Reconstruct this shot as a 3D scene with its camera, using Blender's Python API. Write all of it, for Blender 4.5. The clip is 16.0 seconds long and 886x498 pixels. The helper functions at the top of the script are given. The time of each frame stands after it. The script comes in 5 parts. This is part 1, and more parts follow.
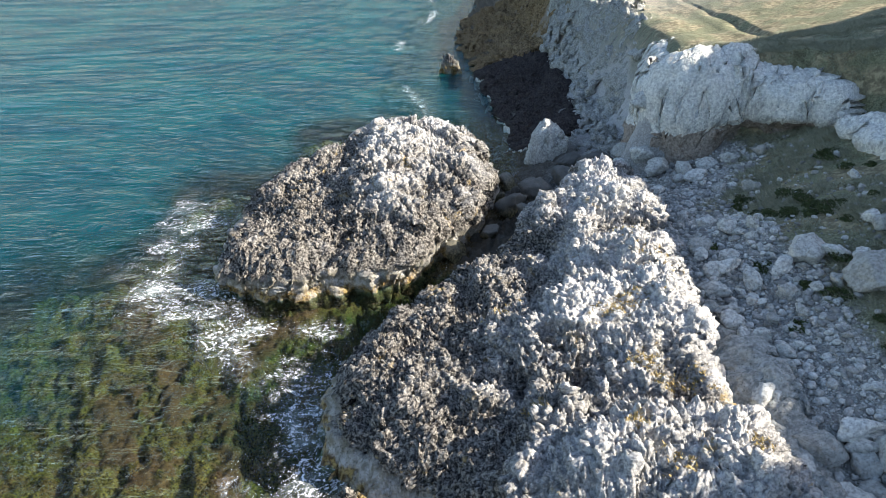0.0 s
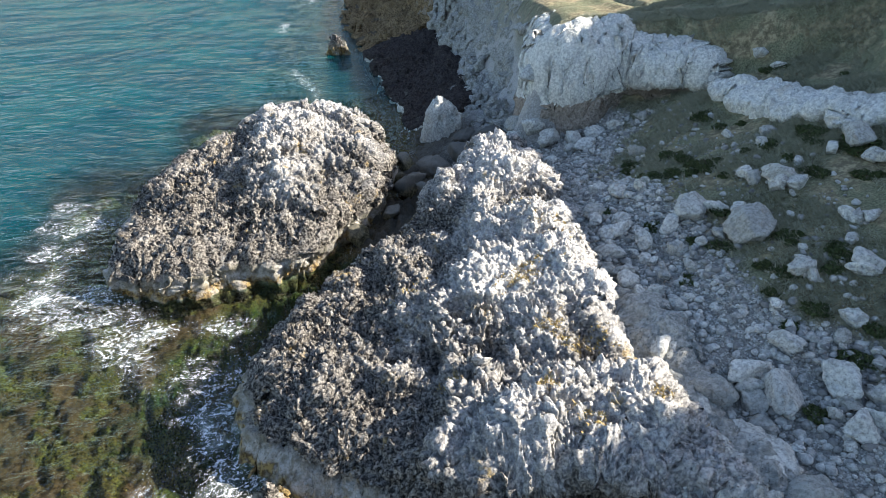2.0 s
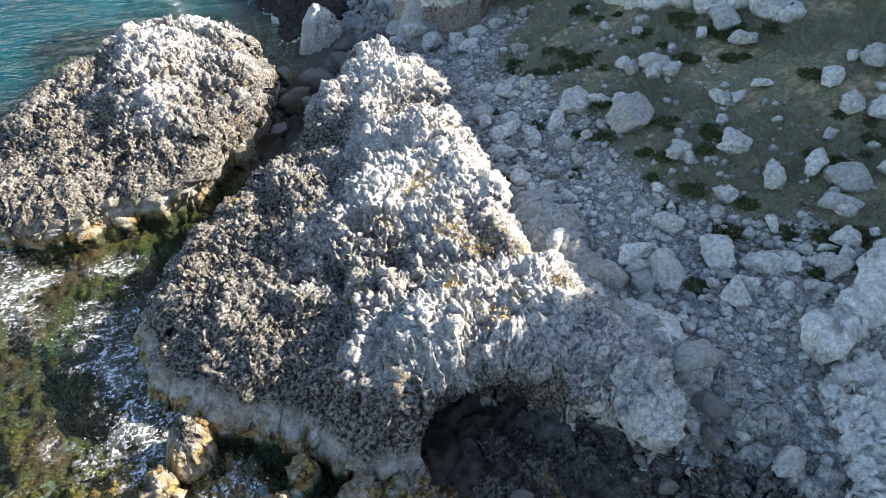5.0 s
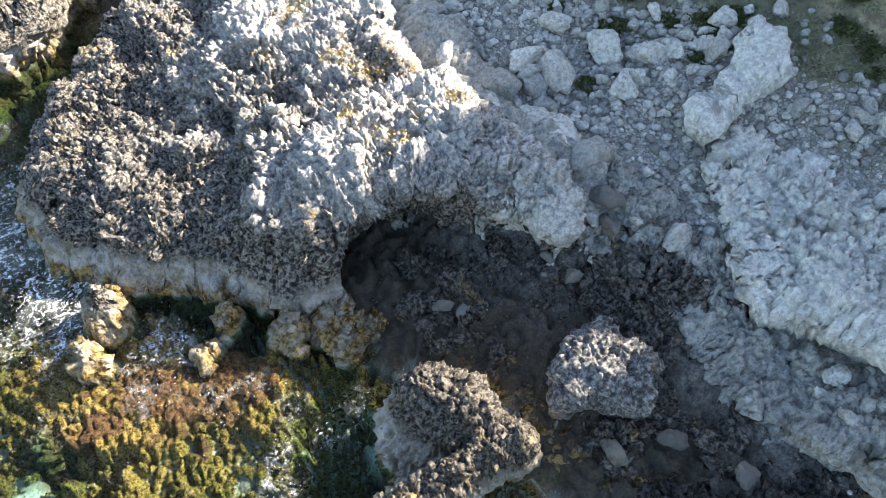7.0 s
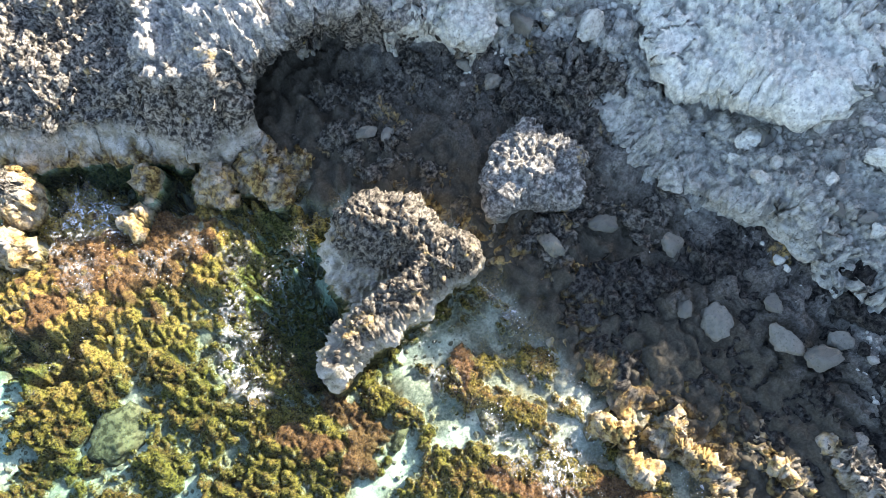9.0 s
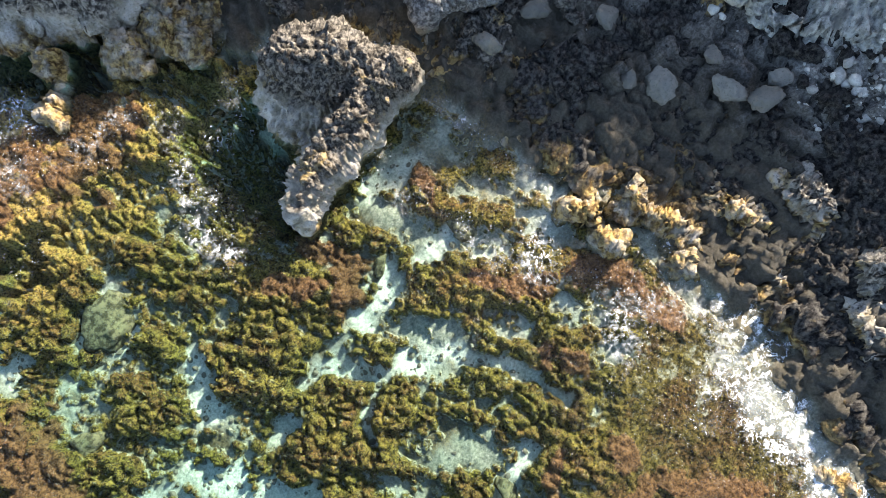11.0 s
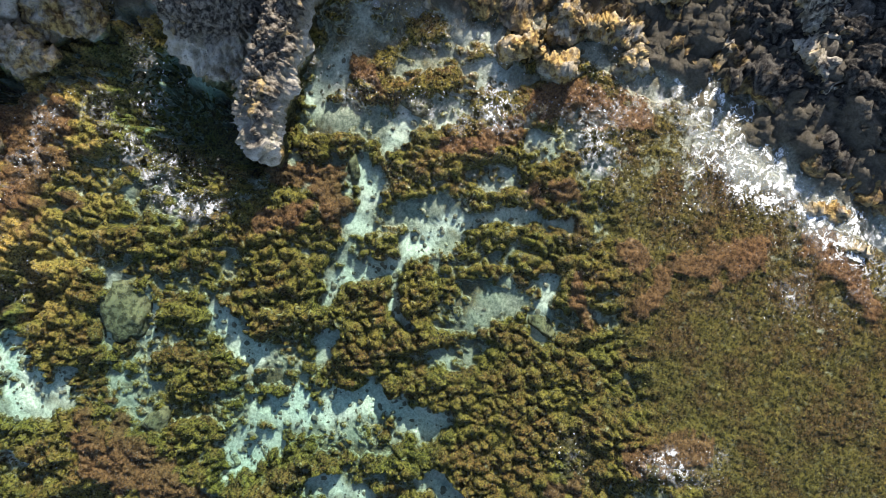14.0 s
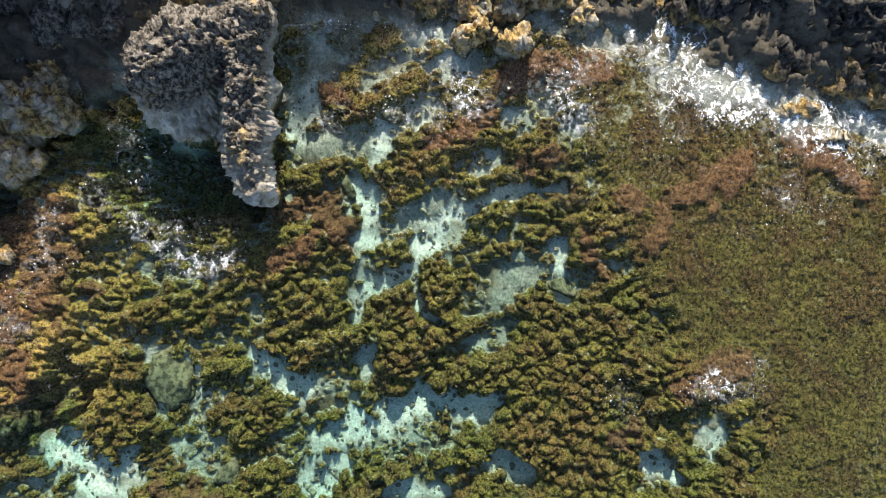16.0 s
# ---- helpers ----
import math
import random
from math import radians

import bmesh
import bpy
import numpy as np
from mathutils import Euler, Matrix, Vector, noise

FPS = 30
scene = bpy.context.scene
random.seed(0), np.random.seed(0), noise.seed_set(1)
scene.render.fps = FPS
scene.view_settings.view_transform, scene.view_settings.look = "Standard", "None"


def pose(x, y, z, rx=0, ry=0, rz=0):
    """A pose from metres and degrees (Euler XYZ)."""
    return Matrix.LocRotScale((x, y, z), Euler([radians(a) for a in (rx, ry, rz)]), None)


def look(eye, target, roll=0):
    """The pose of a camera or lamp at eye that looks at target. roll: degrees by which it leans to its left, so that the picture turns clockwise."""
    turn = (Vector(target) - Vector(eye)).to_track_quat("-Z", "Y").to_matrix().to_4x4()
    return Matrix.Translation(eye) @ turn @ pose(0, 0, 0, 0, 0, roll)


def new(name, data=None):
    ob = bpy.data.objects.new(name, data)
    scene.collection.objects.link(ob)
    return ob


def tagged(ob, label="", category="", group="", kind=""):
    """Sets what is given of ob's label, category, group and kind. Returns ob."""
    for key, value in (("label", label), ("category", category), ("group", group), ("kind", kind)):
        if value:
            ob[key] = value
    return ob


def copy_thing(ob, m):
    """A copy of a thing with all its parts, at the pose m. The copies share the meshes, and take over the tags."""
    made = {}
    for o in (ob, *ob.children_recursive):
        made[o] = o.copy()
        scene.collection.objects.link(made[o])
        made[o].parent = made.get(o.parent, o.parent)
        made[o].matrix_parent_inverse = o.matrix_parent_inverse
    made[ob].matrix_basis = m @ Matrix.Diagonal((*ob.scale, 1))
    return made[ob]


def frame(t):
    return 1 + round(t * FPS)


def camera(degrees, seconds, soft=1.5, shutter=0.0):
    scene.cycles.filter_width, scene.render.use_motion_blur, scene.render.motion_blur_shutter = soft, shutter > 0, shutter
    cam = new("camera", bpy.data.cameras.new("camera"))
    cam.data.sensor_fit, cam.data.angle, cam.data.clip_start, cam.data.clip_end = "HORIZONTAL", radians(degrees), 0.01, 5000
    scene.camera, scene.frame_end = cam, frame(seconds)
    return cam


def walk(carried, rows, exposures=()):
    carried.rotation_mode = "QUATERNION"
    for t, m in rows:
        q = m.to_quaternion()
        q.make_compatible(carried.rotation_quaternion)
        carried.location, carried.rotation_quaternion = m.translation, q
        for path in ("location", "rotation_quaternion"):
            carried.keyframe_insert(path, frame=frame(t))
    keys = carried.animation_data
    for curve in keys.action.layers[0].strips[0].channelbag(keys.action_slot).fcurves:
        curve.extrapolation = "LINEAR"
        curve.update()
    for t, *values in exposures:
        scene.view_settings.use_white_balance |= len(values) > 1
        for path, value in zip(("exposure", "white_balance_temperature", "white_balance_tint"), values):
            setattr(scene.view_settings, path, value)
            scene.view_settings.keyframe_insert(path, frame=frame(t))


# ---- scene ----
cam = camera(65.6, 16.0, 0.7)
PATH = [
    (0.0, pose(0.02, 0.01, 14.99, 62.89, -0.43, 0.03)),
    (0.5, pose(0.01, 0.03, 14.99, 62.56, -0.35, -3.35)),
    (1.0, pose(-0.00, 0.03, 15.00, 62.15, -0.32, -5.71)),
    (1.5, pose(-0.00, 0.01, 15.00, 61.75, -0.26, -7.73)),
    (2.0, pose(0.00, -0.01, 15.01, 61.31, -0.18, -9.17)),
    (2.5, pose(-0.00, -0.01, 15.01, 60.97, -0.09, -11.81)),
    (3.0, pose(-0.03, 0.00, 15.02, 60.53, -0.11, -12.91)),
    (5.5, pose(0.04, -0.05, 14.99, 50.76, 0.14, -21.92)),
    (6.0, pose(0.01, -0.05, 15.01, 46.97, 0.13, -24.97)),
    (6.5, pose(0.01, -0.05, 15.01, 43.21, 0.11, -27.91)),
    (7.0, pose(-0.00, -0.02, 14.99, 39.39, 0.13, -30.50)),
    (7.5, pose(-0.01, 0.01, 14.99, 35.59, 0.04, -33.09)),
    (8.0, pose(-0.01, 0.03, 15.00, 31.78, -0.04, -35.81)),
    (8.5, pose(-0.01, 0.03, 14.99, 28.05, -0.06, -38.60)),
    (9.0, pose(-0.01, 0.03, 14.99, 24.43, -0.08, -41.48)),
    (11.5, pose(-0.41, -0.25, 14.84, 7.31, 0.06, -55.87)),
    (12.0, pose(-0.38, -0.20, 14.89, 3.45, 0.05, -56.19)),
    (12.5, pose(-0.34, -0.16, 14.91, 0.73, 0.09, -57.44)),
    (13.0, pose(-0.30, -0.11, 15.00, 0.27, 0.15, -62.33)),
    (13.5, pose(-0.28, -0.07, 15.12, 0.01, 0.23, -69.26)),
    (14.0, pose(-0.31, 0.00, 15.26, -0.15, 0.12, -74.64)),
    (14.5, pose(-0.36, 0.09, 15.40, -0.13, -0.06, -79.23)),
    (15.0, pose(-0.42, 0.18, 15.53, -0.11, -0.16, -83.76)),
    (15.5, pose(-0.47, 0.26, 15.68, -0.08, -0.30, -86.89)),
    (16.0, pose(-0.51, 0.35, 15.85, -0.12, -0.43, -89.75)),
]
EXPOSURES = [(0.0, 1.28, 6200, 10), (5.5, 1.55, 6350, 10), (7.0, 1.90, 6600, 10), (9.0, 2.45, 6700, 10), (11.5, 1.74, 6600, 11), (12.5, 1.36, 6550, 11), (16.0, 1.36, 6450, 10)]
walk(cam, PATH, EXPOSURES)

# ---- light ----
SUN_UP, SUN_TURN = 34.0, -4.0  # degrees over the horizon; degrees from +x towards +y
world = bpy.data.worlds.new("sky")
scene.world = world
world.use_nodes = True
wn = world.node_tree.nodes
sky = wn.new("ShaderNodeTexSky")
sky.sky_type, sky.sun_disc = "NISHITA", False
sky.sun_elevation, sky.sun_rotation = radians(SUN_UP), radians(90 - SUN_TURN)
wn["Background"].inputs["Strength"].default_value = 0.105
world.node_tree.links.new(sky.outputs[0], wn["Background"].inputs[0])
sun = new("sun", bpy.data.lights.new("sun", "SUN"))
sun.data.energy, sun.data.angle, sun.data.color = 5.0, radians(0.6), (1.0, 0.90, 0.76)
sx, sy, sz = math.cos(radians(SUN_UP)) * math.cos(radians(SUN_TURN)), math.cos(radians(SUN_UP)) * math.sin(radians(SUN_TURN)), math.sin(radians(SUN_UP))
sun.matrix_world = look((60 * sx, 60 * sy, 60 * sz), (0, 0, 0))


# ---- materials ----
class Nodes:
    """A small helper to wire a procedural material."""

    def __init__(self, name, roughness=0.9, specular=0.2):
        self.mat = bpy.data.materials.new(name)
        self.mat.use_nodes = True
        self.tree = self.mat.node_tree
        self.bsdf = self.tree.nodes["Principled BSDF"]
        self.bsdf.inputs["Roughness"].default_value = roughness
        self.bsdf.inputs["Specular IOR Level"].default_value = specular
        self.pos = self.tree.nodes.new("ShaderNodeNewGeometry").outputs["Position"]

    def node(self, kind, **values):
        n = self.tree.nodes.new(kind)
        for k, v in values.items():
            n.inputs[k.replace("_", " ")].default_value = v
        return n

    def link(self, a, b):
        self.tree.links.new(a, b)

    def stretch(self, sx, sy, sz, turn=0.0):
        n = self.node("ShaderNodeMapping")
        n.inputs["Rotation"].default_value = (0, 0, radians(turn))
        n.inputs["Scale"].default_value = (sx, sy, sz)
        self.link(self.pos, n.inputs["Vector"])
        return n.outputs[0]

    def noise(self, scale, detail=4.0, rough=0.55, distort=0.0, vec=None):
        n = self.node("ShaderNodeTexNoise", Scale=scale, Detail=detail, Roughness=rough, Distortion=distort)
        self.link(vec or self.pos, n.inputs["Vector"])
        return n.outputs["Fac"]

    def voronoi(self, scale, feature="F1", vec=None):
        n = self.node("ShaderNodeTexVoronoi", Scale=scale)
        n.feature = feature
        self.link(vec or self.pos, n.inputs["Vector"])
        return n.outputs["Distance"]

    def band(self, value, a, b, out0=0.0, out1=1.0):
        n = self.node("ShaderNodeMapRange")
        n.interpolation_type = "SMOOTHSTEP"
        for k, v in (("From Min", a), ("From Max", b), ("To Min", out0), ("To Max", out1)):
            n.inputs[k].default_value = v
        self.link(value, n.inputs["Value"])
        return n.outputs[0]

    def math(self, op, a, b):
        n = self.node("ShaderNodeMath")
        n.operation = op
        for i, v in enumerate((a, b)):
            if isinstance(v, (int, float)):
                n.inputs[i].default_value = v
            else:
                self.link(v, n.inputs[i])
        return n.outputs[0]

    def mix(self, fac, a, b):
        n = self.tree.nodes.new("ShaderNodeMix")
        n.data_type = "RGBA"
        if isinstance(fac, (int, float)):
            n.inputs[0].default_value = fac
        else:
            self.link(fac, n.inputs[0])
        for i, v in ((6, a), (7, b)):
            if isinstance(v, tuple):
                n.inputs[i].default_value = (*v, 1.0)
            else:
                self.link(v, n.inputs[i])
        return n.outputs[2]

    def height(self):
        n = self.node("ShaderNodeSeparateXYZ")
        self.link(self.pos, n.inputs[0])
        return n.outputs["Z"]

    def attribute(self, name):
        n = self.node("ShaderNodeAttribute")
        n.attribute_name = name
        return n.outputs["Fac"]

    def random(self):
        return self.node("ShaderNodeObjectInfo").outputs["Random"]

    def island(self):
        return self.tree.nodes.new("ShaderNodeNewGeometry").outputs["Random Per Island"]

    def finish(self, colour, bump=None, strength=0.5, distance=0.05):
        self.link(colour, self.bsdf.inputs["Base Color"])
        if bump is not None:
            b = self.node("ShaderNodeBump", Strength=strength, Distance=distance)
            self.link(bump, b.inputs["Height"])
            self.link(b.outputs[0], self.bsdf.inputs["Normal"])
        return self.mat


def karst_material(name="weathered_karst_limestone", algae=0.0, tide=0.0, crust=((0.024, 0.022, 0.021), (0.36, 0.33, 0.285))):
    m = Nodes(name, 0.92, 0.15)
    grain = m.noise(9.0, 6, 0.65)
    broad = m.noise(0.55, 4, 0.6)
    mid = m.noise(2.3, 5, 0.6, 0.4)
    # black crust of the spray zone gives way to bleached stone higher up
    up = m.math("ADD", m.height(), m.math("MULTIPLY", m.math("SUBTRACT", broad, 0.5), 4.5))
    high = m.band(up, 2.0, 4.6)
    # strong grain contrast: sunlit tips and black hollows painted into the crust
    dark = m.mix(m.band(grain, 0.39, 0.66), crust[0], crust[1])
    pale = m.mix(m.band(grain, 0.3, 0.65), (0.30, 0.295, 0.29), (0.66, 0.64, 0.60))
    stone = m.mix(high, dark, pale)
    stone = m.mix(m.band(mid, 0.58, 0.75, 0.0, 0.6), stone, tuple(min(0.5, 1.6 * c) for c in crust[1]))
    ochre = m.math("MULTIPLY", m.band(m.noise(0.9, 4, 0.6, 0.6), 0.60, 0.70), m.band(m.noise(6.0, 4, 0.7), 0.42, 0.6))
    stone = m.mix(m.math("MULTIPLY", ochre, 0.75), stone, (0.42, 0.30, 0.12))
    # tide zone: scoured beige rock with golden algae and a dark wet foot
    wob = m.math("ADD", m.height(), m.math("MULTIPLY", m.math("SUBTRACT", m.noise(1.6, 4, 0.6), 0.5), 0.9))
    beige = m.mix(m.band(m.noise(3.2, 5, 0.6), 0.35, 0.65), (0.24, 0.22, 0.165), (0.50, 0.475, 0.43))
    stone = m.mix(m.band(wob, 1.15 + tide, 0.75 + tide), stone, beige)
    gold = m.mix(m.band(m.noise(7.0, 4, 0.6), 0.4, 0.62), (0.10, 0.06, 0.022), (0.40, 0.285, 0.11))
    stone = m.mix(m.math("MULTIPLY", m.band(wob, 0.22 + algae, -0.1 + algae), m.band(m.noise(2.2, 4, 0.6), 0.35, 0.6, 0.25, 1.0)), stone, gold)
    # shade of small gaps painted as near-black specks, apart from the mesh
    pit_shade = m.math("MAXIMUM", m.band(m.noise(24.0, 5, 0.75), 0.45, 0.34, 0.0, 0.8), m.band(m.noise(6.5, 5, 0.7, 0.4), 0.40, 0.32, 0.0, 0.6))
    stone = m.mix(pit_shade, stone, (0.035, 0.033, 0.031))
    # weed-grown below the water
    stone = m.mix(m.band(m.height(), 0.05, -0.25), stone, m.mix(m.band(grain, 0.35, 0.65), (0.018, 0.014, 0.007), (0.11, 0.085, 0.035)))
    h = m.math("ADD", m.math("MULTIPLY", m.noise(14.0, 8, 0.75), 0.8), m.math("MULTIPLY", m.voronoi(12.0), 0.6))
    return m.finish(stone, h, 0.8, 0.07)


def cliff_material(name="pale_limestone", low=(0.48, 0.475, 0.43), high=(0.88, 0.87, 0.79), pit=0.65):
    m = Nodes(name, 0.92, 0.15)
    grain = m.noise(7.0, 6, 0.65)
    streak = m.noise(1.3, 5, 0.6, 0.5, m.stretch(1.0, 1.0, 0.35))
    stone = m.mix(m.band(grain, 0.3, 0.68), low, high)
    stone = m.mix(m.band(streak, 0.42, 0.30), stone, tuple(0.72 * c for c in low))
    stone = m.mix(m.band(m.noise(0.8, 4, 0.6), 0.58, 0.72, 0, 0.4), stone, tuple(c * k for c, k in zip(low, (1.1, 0.95, 0.75))))
    # crevice shade painted in as dark specks, pit sets how strongly
    stone = m.mix(m.band(m.noise(16.0, 5, 0.75), 0.45, 0.33, 0.0, pit), stone, tuple(0.25 * c for c in low))
    h = m.math("ADD", m.math("MULTIPLY", m.noise(10.0, 6, 0.75), 0.9), m.math("MULTIPLY", m.voronoi(9.0), 0.6))
    return m.finish(stone, h, 0.9, 0.08)


def boulder_material(name="grey_limestone_boulder", low=(0.42, 0.415, 0.37), high=(0.72, 0.715, 0.65)):
    m = Nodes(name, 0.9, 0.2)
    grain = m.noise(8.0, 6, 0.65)
    tone = m.mix(m.random(), low, high)
    stone = m.mix(m.band(grain, 0.32, 0.62), m.mix(0.6, tone, (0.13, 0.126, 0.115)), tone)
    stone = m.mix(m.band(m.noise(2.1, 4, 0.6), 0.6, 0.75, 0, 0.5), stone, (0.33, 0.26, 0.18))
    # shade of small hollows painted on the boulder as dark specks
    stone = m.mix(m.band(m.noise(20.0, 5, 0.75), 0.46, 0.34, 0.0, 0.75), stone, (0.08, 0.076, 0.07))
    # those lying in the tide zone are wet and olive
    stone = m.mix(m.band(m.height(), 0.95, 0.35), stone, m.mix(m.band(grain, 0.4, 0.6), (0.045, 0.04, 0.022), (0.16, 0.14, 0.08)))
    return m.finish(stone, m.noise(13.0, 6, 0.7), 0.7, 0.05)


def rubble_material():
    m = Nodes("limestone_rubble", 0.92, 0.15)
    tone = m.mix(m.island(), (0.22, 0.217, 0.20), (0.66, 0.655, 0.60))
    stone = m.mix(m.band(m.noise(11.0, 5, 0.65), 0.35, 0.65), m.mix(0.5, tone, (0.12, 0.115, 0.11)), tone)
    stone = m.mix(m.band(m.height(), 0.9, 0.3), stone, (0.12, 0.11, 0.085))
    return m.finish(stone, m.noise(22.0, 5, 0.7), 0.6, 0.03)


def ground_material():
    m = Nodes("shore_ground", 0.93, 0.15)
    grain = m.noise(14.0, 6, 0.7)
    broad = m.noise(0.6, 4, 0.6)
    cobble = m.voronoi(5.5)
    gravel = m.mix(m.band(grain, 0.3, 0.7), (0.18, 0.176, 0.158), (0.60, 0.59, 0.535))
    # gaps between cobbles and small specks darkened: their shade is in the colour
    gravel = m.mix(m.band(cobble, 0.35, 0.6, 0, 0.5), gravel, (0.13, 0.125, 0.115))
    gravel = m.mix(m.band(m.noise(21.0, 5, 0.75), 0.44, 0.34, 0, 0.7), gravel, (0.07, 0.067, 0.062))
    crust = m.mix(m.band(grain, 0.35, 0.7), (0.05, 0.047, 0.044), (0.19, 0.18, 0.168))
    crust = m.mix(m.attribute("brown"), crust, m.mix(m.band(grain, 0.35, 0.7), (0.10, 0.065, 0.03), (0.32, 0.23, 0.13)))
    ground = m.mix(m.attribute("crust"), gravel, crust)
    pale = m.mix(m.band(grain, 0.3, 0.7), (0.32, 0.31, 0.29), (0.56, 0.54, 0.50))
    ground = m.mix(m.attribute("pale"), ground, pale)
    # weed litter, coloured near black to carry the shade on it too
    ground = m.mix(m.attribute("litter_shade"), ground, m.mix(m.band(grain, 0.35, 0.7), (0.018, 0.013, 0.012), (0.055, 0.042, 0.036)))
    ground = m.mix(m.math("MULTIPLY", m.attribute("brown"), 0.75), ground, m.mix(m.band(grain, 0.35, 0.7), (0.10, 0.065, 0.03), (0.34, 0.25, 0.14)))
    dry = m.mix(m.band(m.noise(3.5, 5, 0.7), 0.4, 0.65), (0.17, 0.145, 0.09), (0.42, 0.36, 0.22))
    green = m.mix(m.band(grain, 0.35, 0.65), (0.10, 0.105, 0.06), (0.27, 0.27, 0.165))
    turf = m.mix(m.band(broad, 0.42, 0.58), dry, green)
    turf = m.mix(m.band(m.noise(0.9, 5, 0.65, 0.5), 0.52, 0.66, 0.0, 0.7), turf, m.mix(m.band(grain, 0.35, 0.65), (0.045, 0.042, 0.024), (0.13, 0.12, 0.07)))
    ground = m.mix(m.attribute("grass"), ground, turf)
    # sea bed
    sand = m.mix(m.band(grain, 0.3, 0.7), (0.28, 0.29, 0.25), (0.60, 0.60, 0.53))
    wgrain = m.noise(12.0, 6, 0.8, 0.3)
    olive = m.mix(m.band(wgrain, 0.40, 0.62), (0.008, 0.006, 0.002), (0.14, 0.10, 0.028))
    olive = m.mix(m.band(m.noise(2.4, 4, 0.6), 0.40, 0.62), olive, m.mix(m.band(wgrain, 0.40, 0.62), (0.012, 0.008, 0.003), (0.12, 0.08, 0.03)))
    red = m.mix(m.band(wgrain, 0.35, 0.66), (0.04, 0.017, 0.006), (0.27, 0.14, 0.05))
    stone = m.mix(m.band(grain, 0.3, 0.7), (0.09, 0.10, 0.08), (0.29, 0.29, 0.23))
    bed = m.mix(m.attribute("weed"), m.mix(m.attribute("sand"), stone, sand), olive)
    bed = m.mix(m.attribute("redweed"), bed, red)
    ground = m.mix(m.band(m.height(), 0.20, -0.05), ground, bed)
    wet = m.math("MULTIPLY", m.band(m.height(), 1.5, 0.6), m.band(m.height(), -0.1, 0.15))
    ground = m.mix(m.math("MULTIPLY", wet, 0.7), ground, (0.055, 0.048, 0.032))
    h = m.math("ADD", m.math("MULTIPLY", grain, 0.8), m.math("MULTIPLY", m.noise(40.0, 3, 0.6), 0.3))
    return m.finish(ground, h, 0.9, 0.06)


def weed_material(name="seaweed_mat", dim=1.0):
    m = Nodes(name, 0.85, 0.15)
    grain = m.noise(13.0, 6, 0.75, 0.3)
    patch = m.noise(1.5, 4, 0.6)
    olive = m.mix(m.band(grain, 0.38, 0.64), (0.007, 0.007, 0.002), (0.215, 0.170, 0.036))
    brown = m.mix(m.band(grain, 0.38, 0.64), (0.008, 0.006, 0.002), (0.185, 0.108, 0.034))
    weed = m.mix(m.band(patch, 0.42, 0.62), olive, brown)
    weed = m.mix(m.band(m.noise(4.5, 5, 0.7, 0.4), 0.60, 0.70, 0.0, 0.7), weed, (0.34, 0.34, 0.22))
    weed = m.mix(m.math("MULTIPLY", m.attribute("turf"), 0.6), weed, m.mix(m.band(patch, 0.40, 0.62), m.mix(m.band(grain, 0.36, 0.66), (0.010, 0.008, 0.003), (0.10, 0.070, 0.020)), m.mix(m.band(grain, 0.40, 0.66), (0.012, 0.007, 0.003), (0.075, 0.042, 0.018))))
    weed = m.mix(m.math("MULTIPLY", m.attribute("gold"), m.band(m.noise(3.0, 4, 0.6), 0.35, 0.6, 0.3, 0.95)), weed, m.mix(m.band(grain, 0.36, 0.62), (0.05, 0.028, 0.008), (0.46, 0.30, 0.085)))
    red = m.mix(m.band(grain, 0.35, 0.66), (0.028, 0.013, 0.006), (0.19, 0.105, 0.046))
    weed = m.mix(m.band(m.math("ADD", m.attribute("redweed"), m.math("MULTIPLY", m.math("SUBTRACT", grain, 0.5), 0.5)), 0.3, 0.7), weed, red)
    thin = m.band(m.math("ADD", m.attribute("thin"), m.math("MULTIPLY", m.math("SUBTRACT", m.noise(7.0, 5, 0.7, 0.3), 0.5), 2.6)), 0.45, 1.0, 0.0, 0.85)
    weed = m.mix(thin, weed, m.mix(m.band(grain, 0.35, 0.65), (0.15, 0.15, 0.105), (0.42, 0.41, 0.32)))
    weed = m.mix(1.0 - dim, weed, (0.030, 0.014, 0.005))
    return m.finish(weed, m.math("ADD", grain, m.math("MULTIPLY", m.noise(38.0, 4, 0.7), 0.6)), 0.9, 0.06)


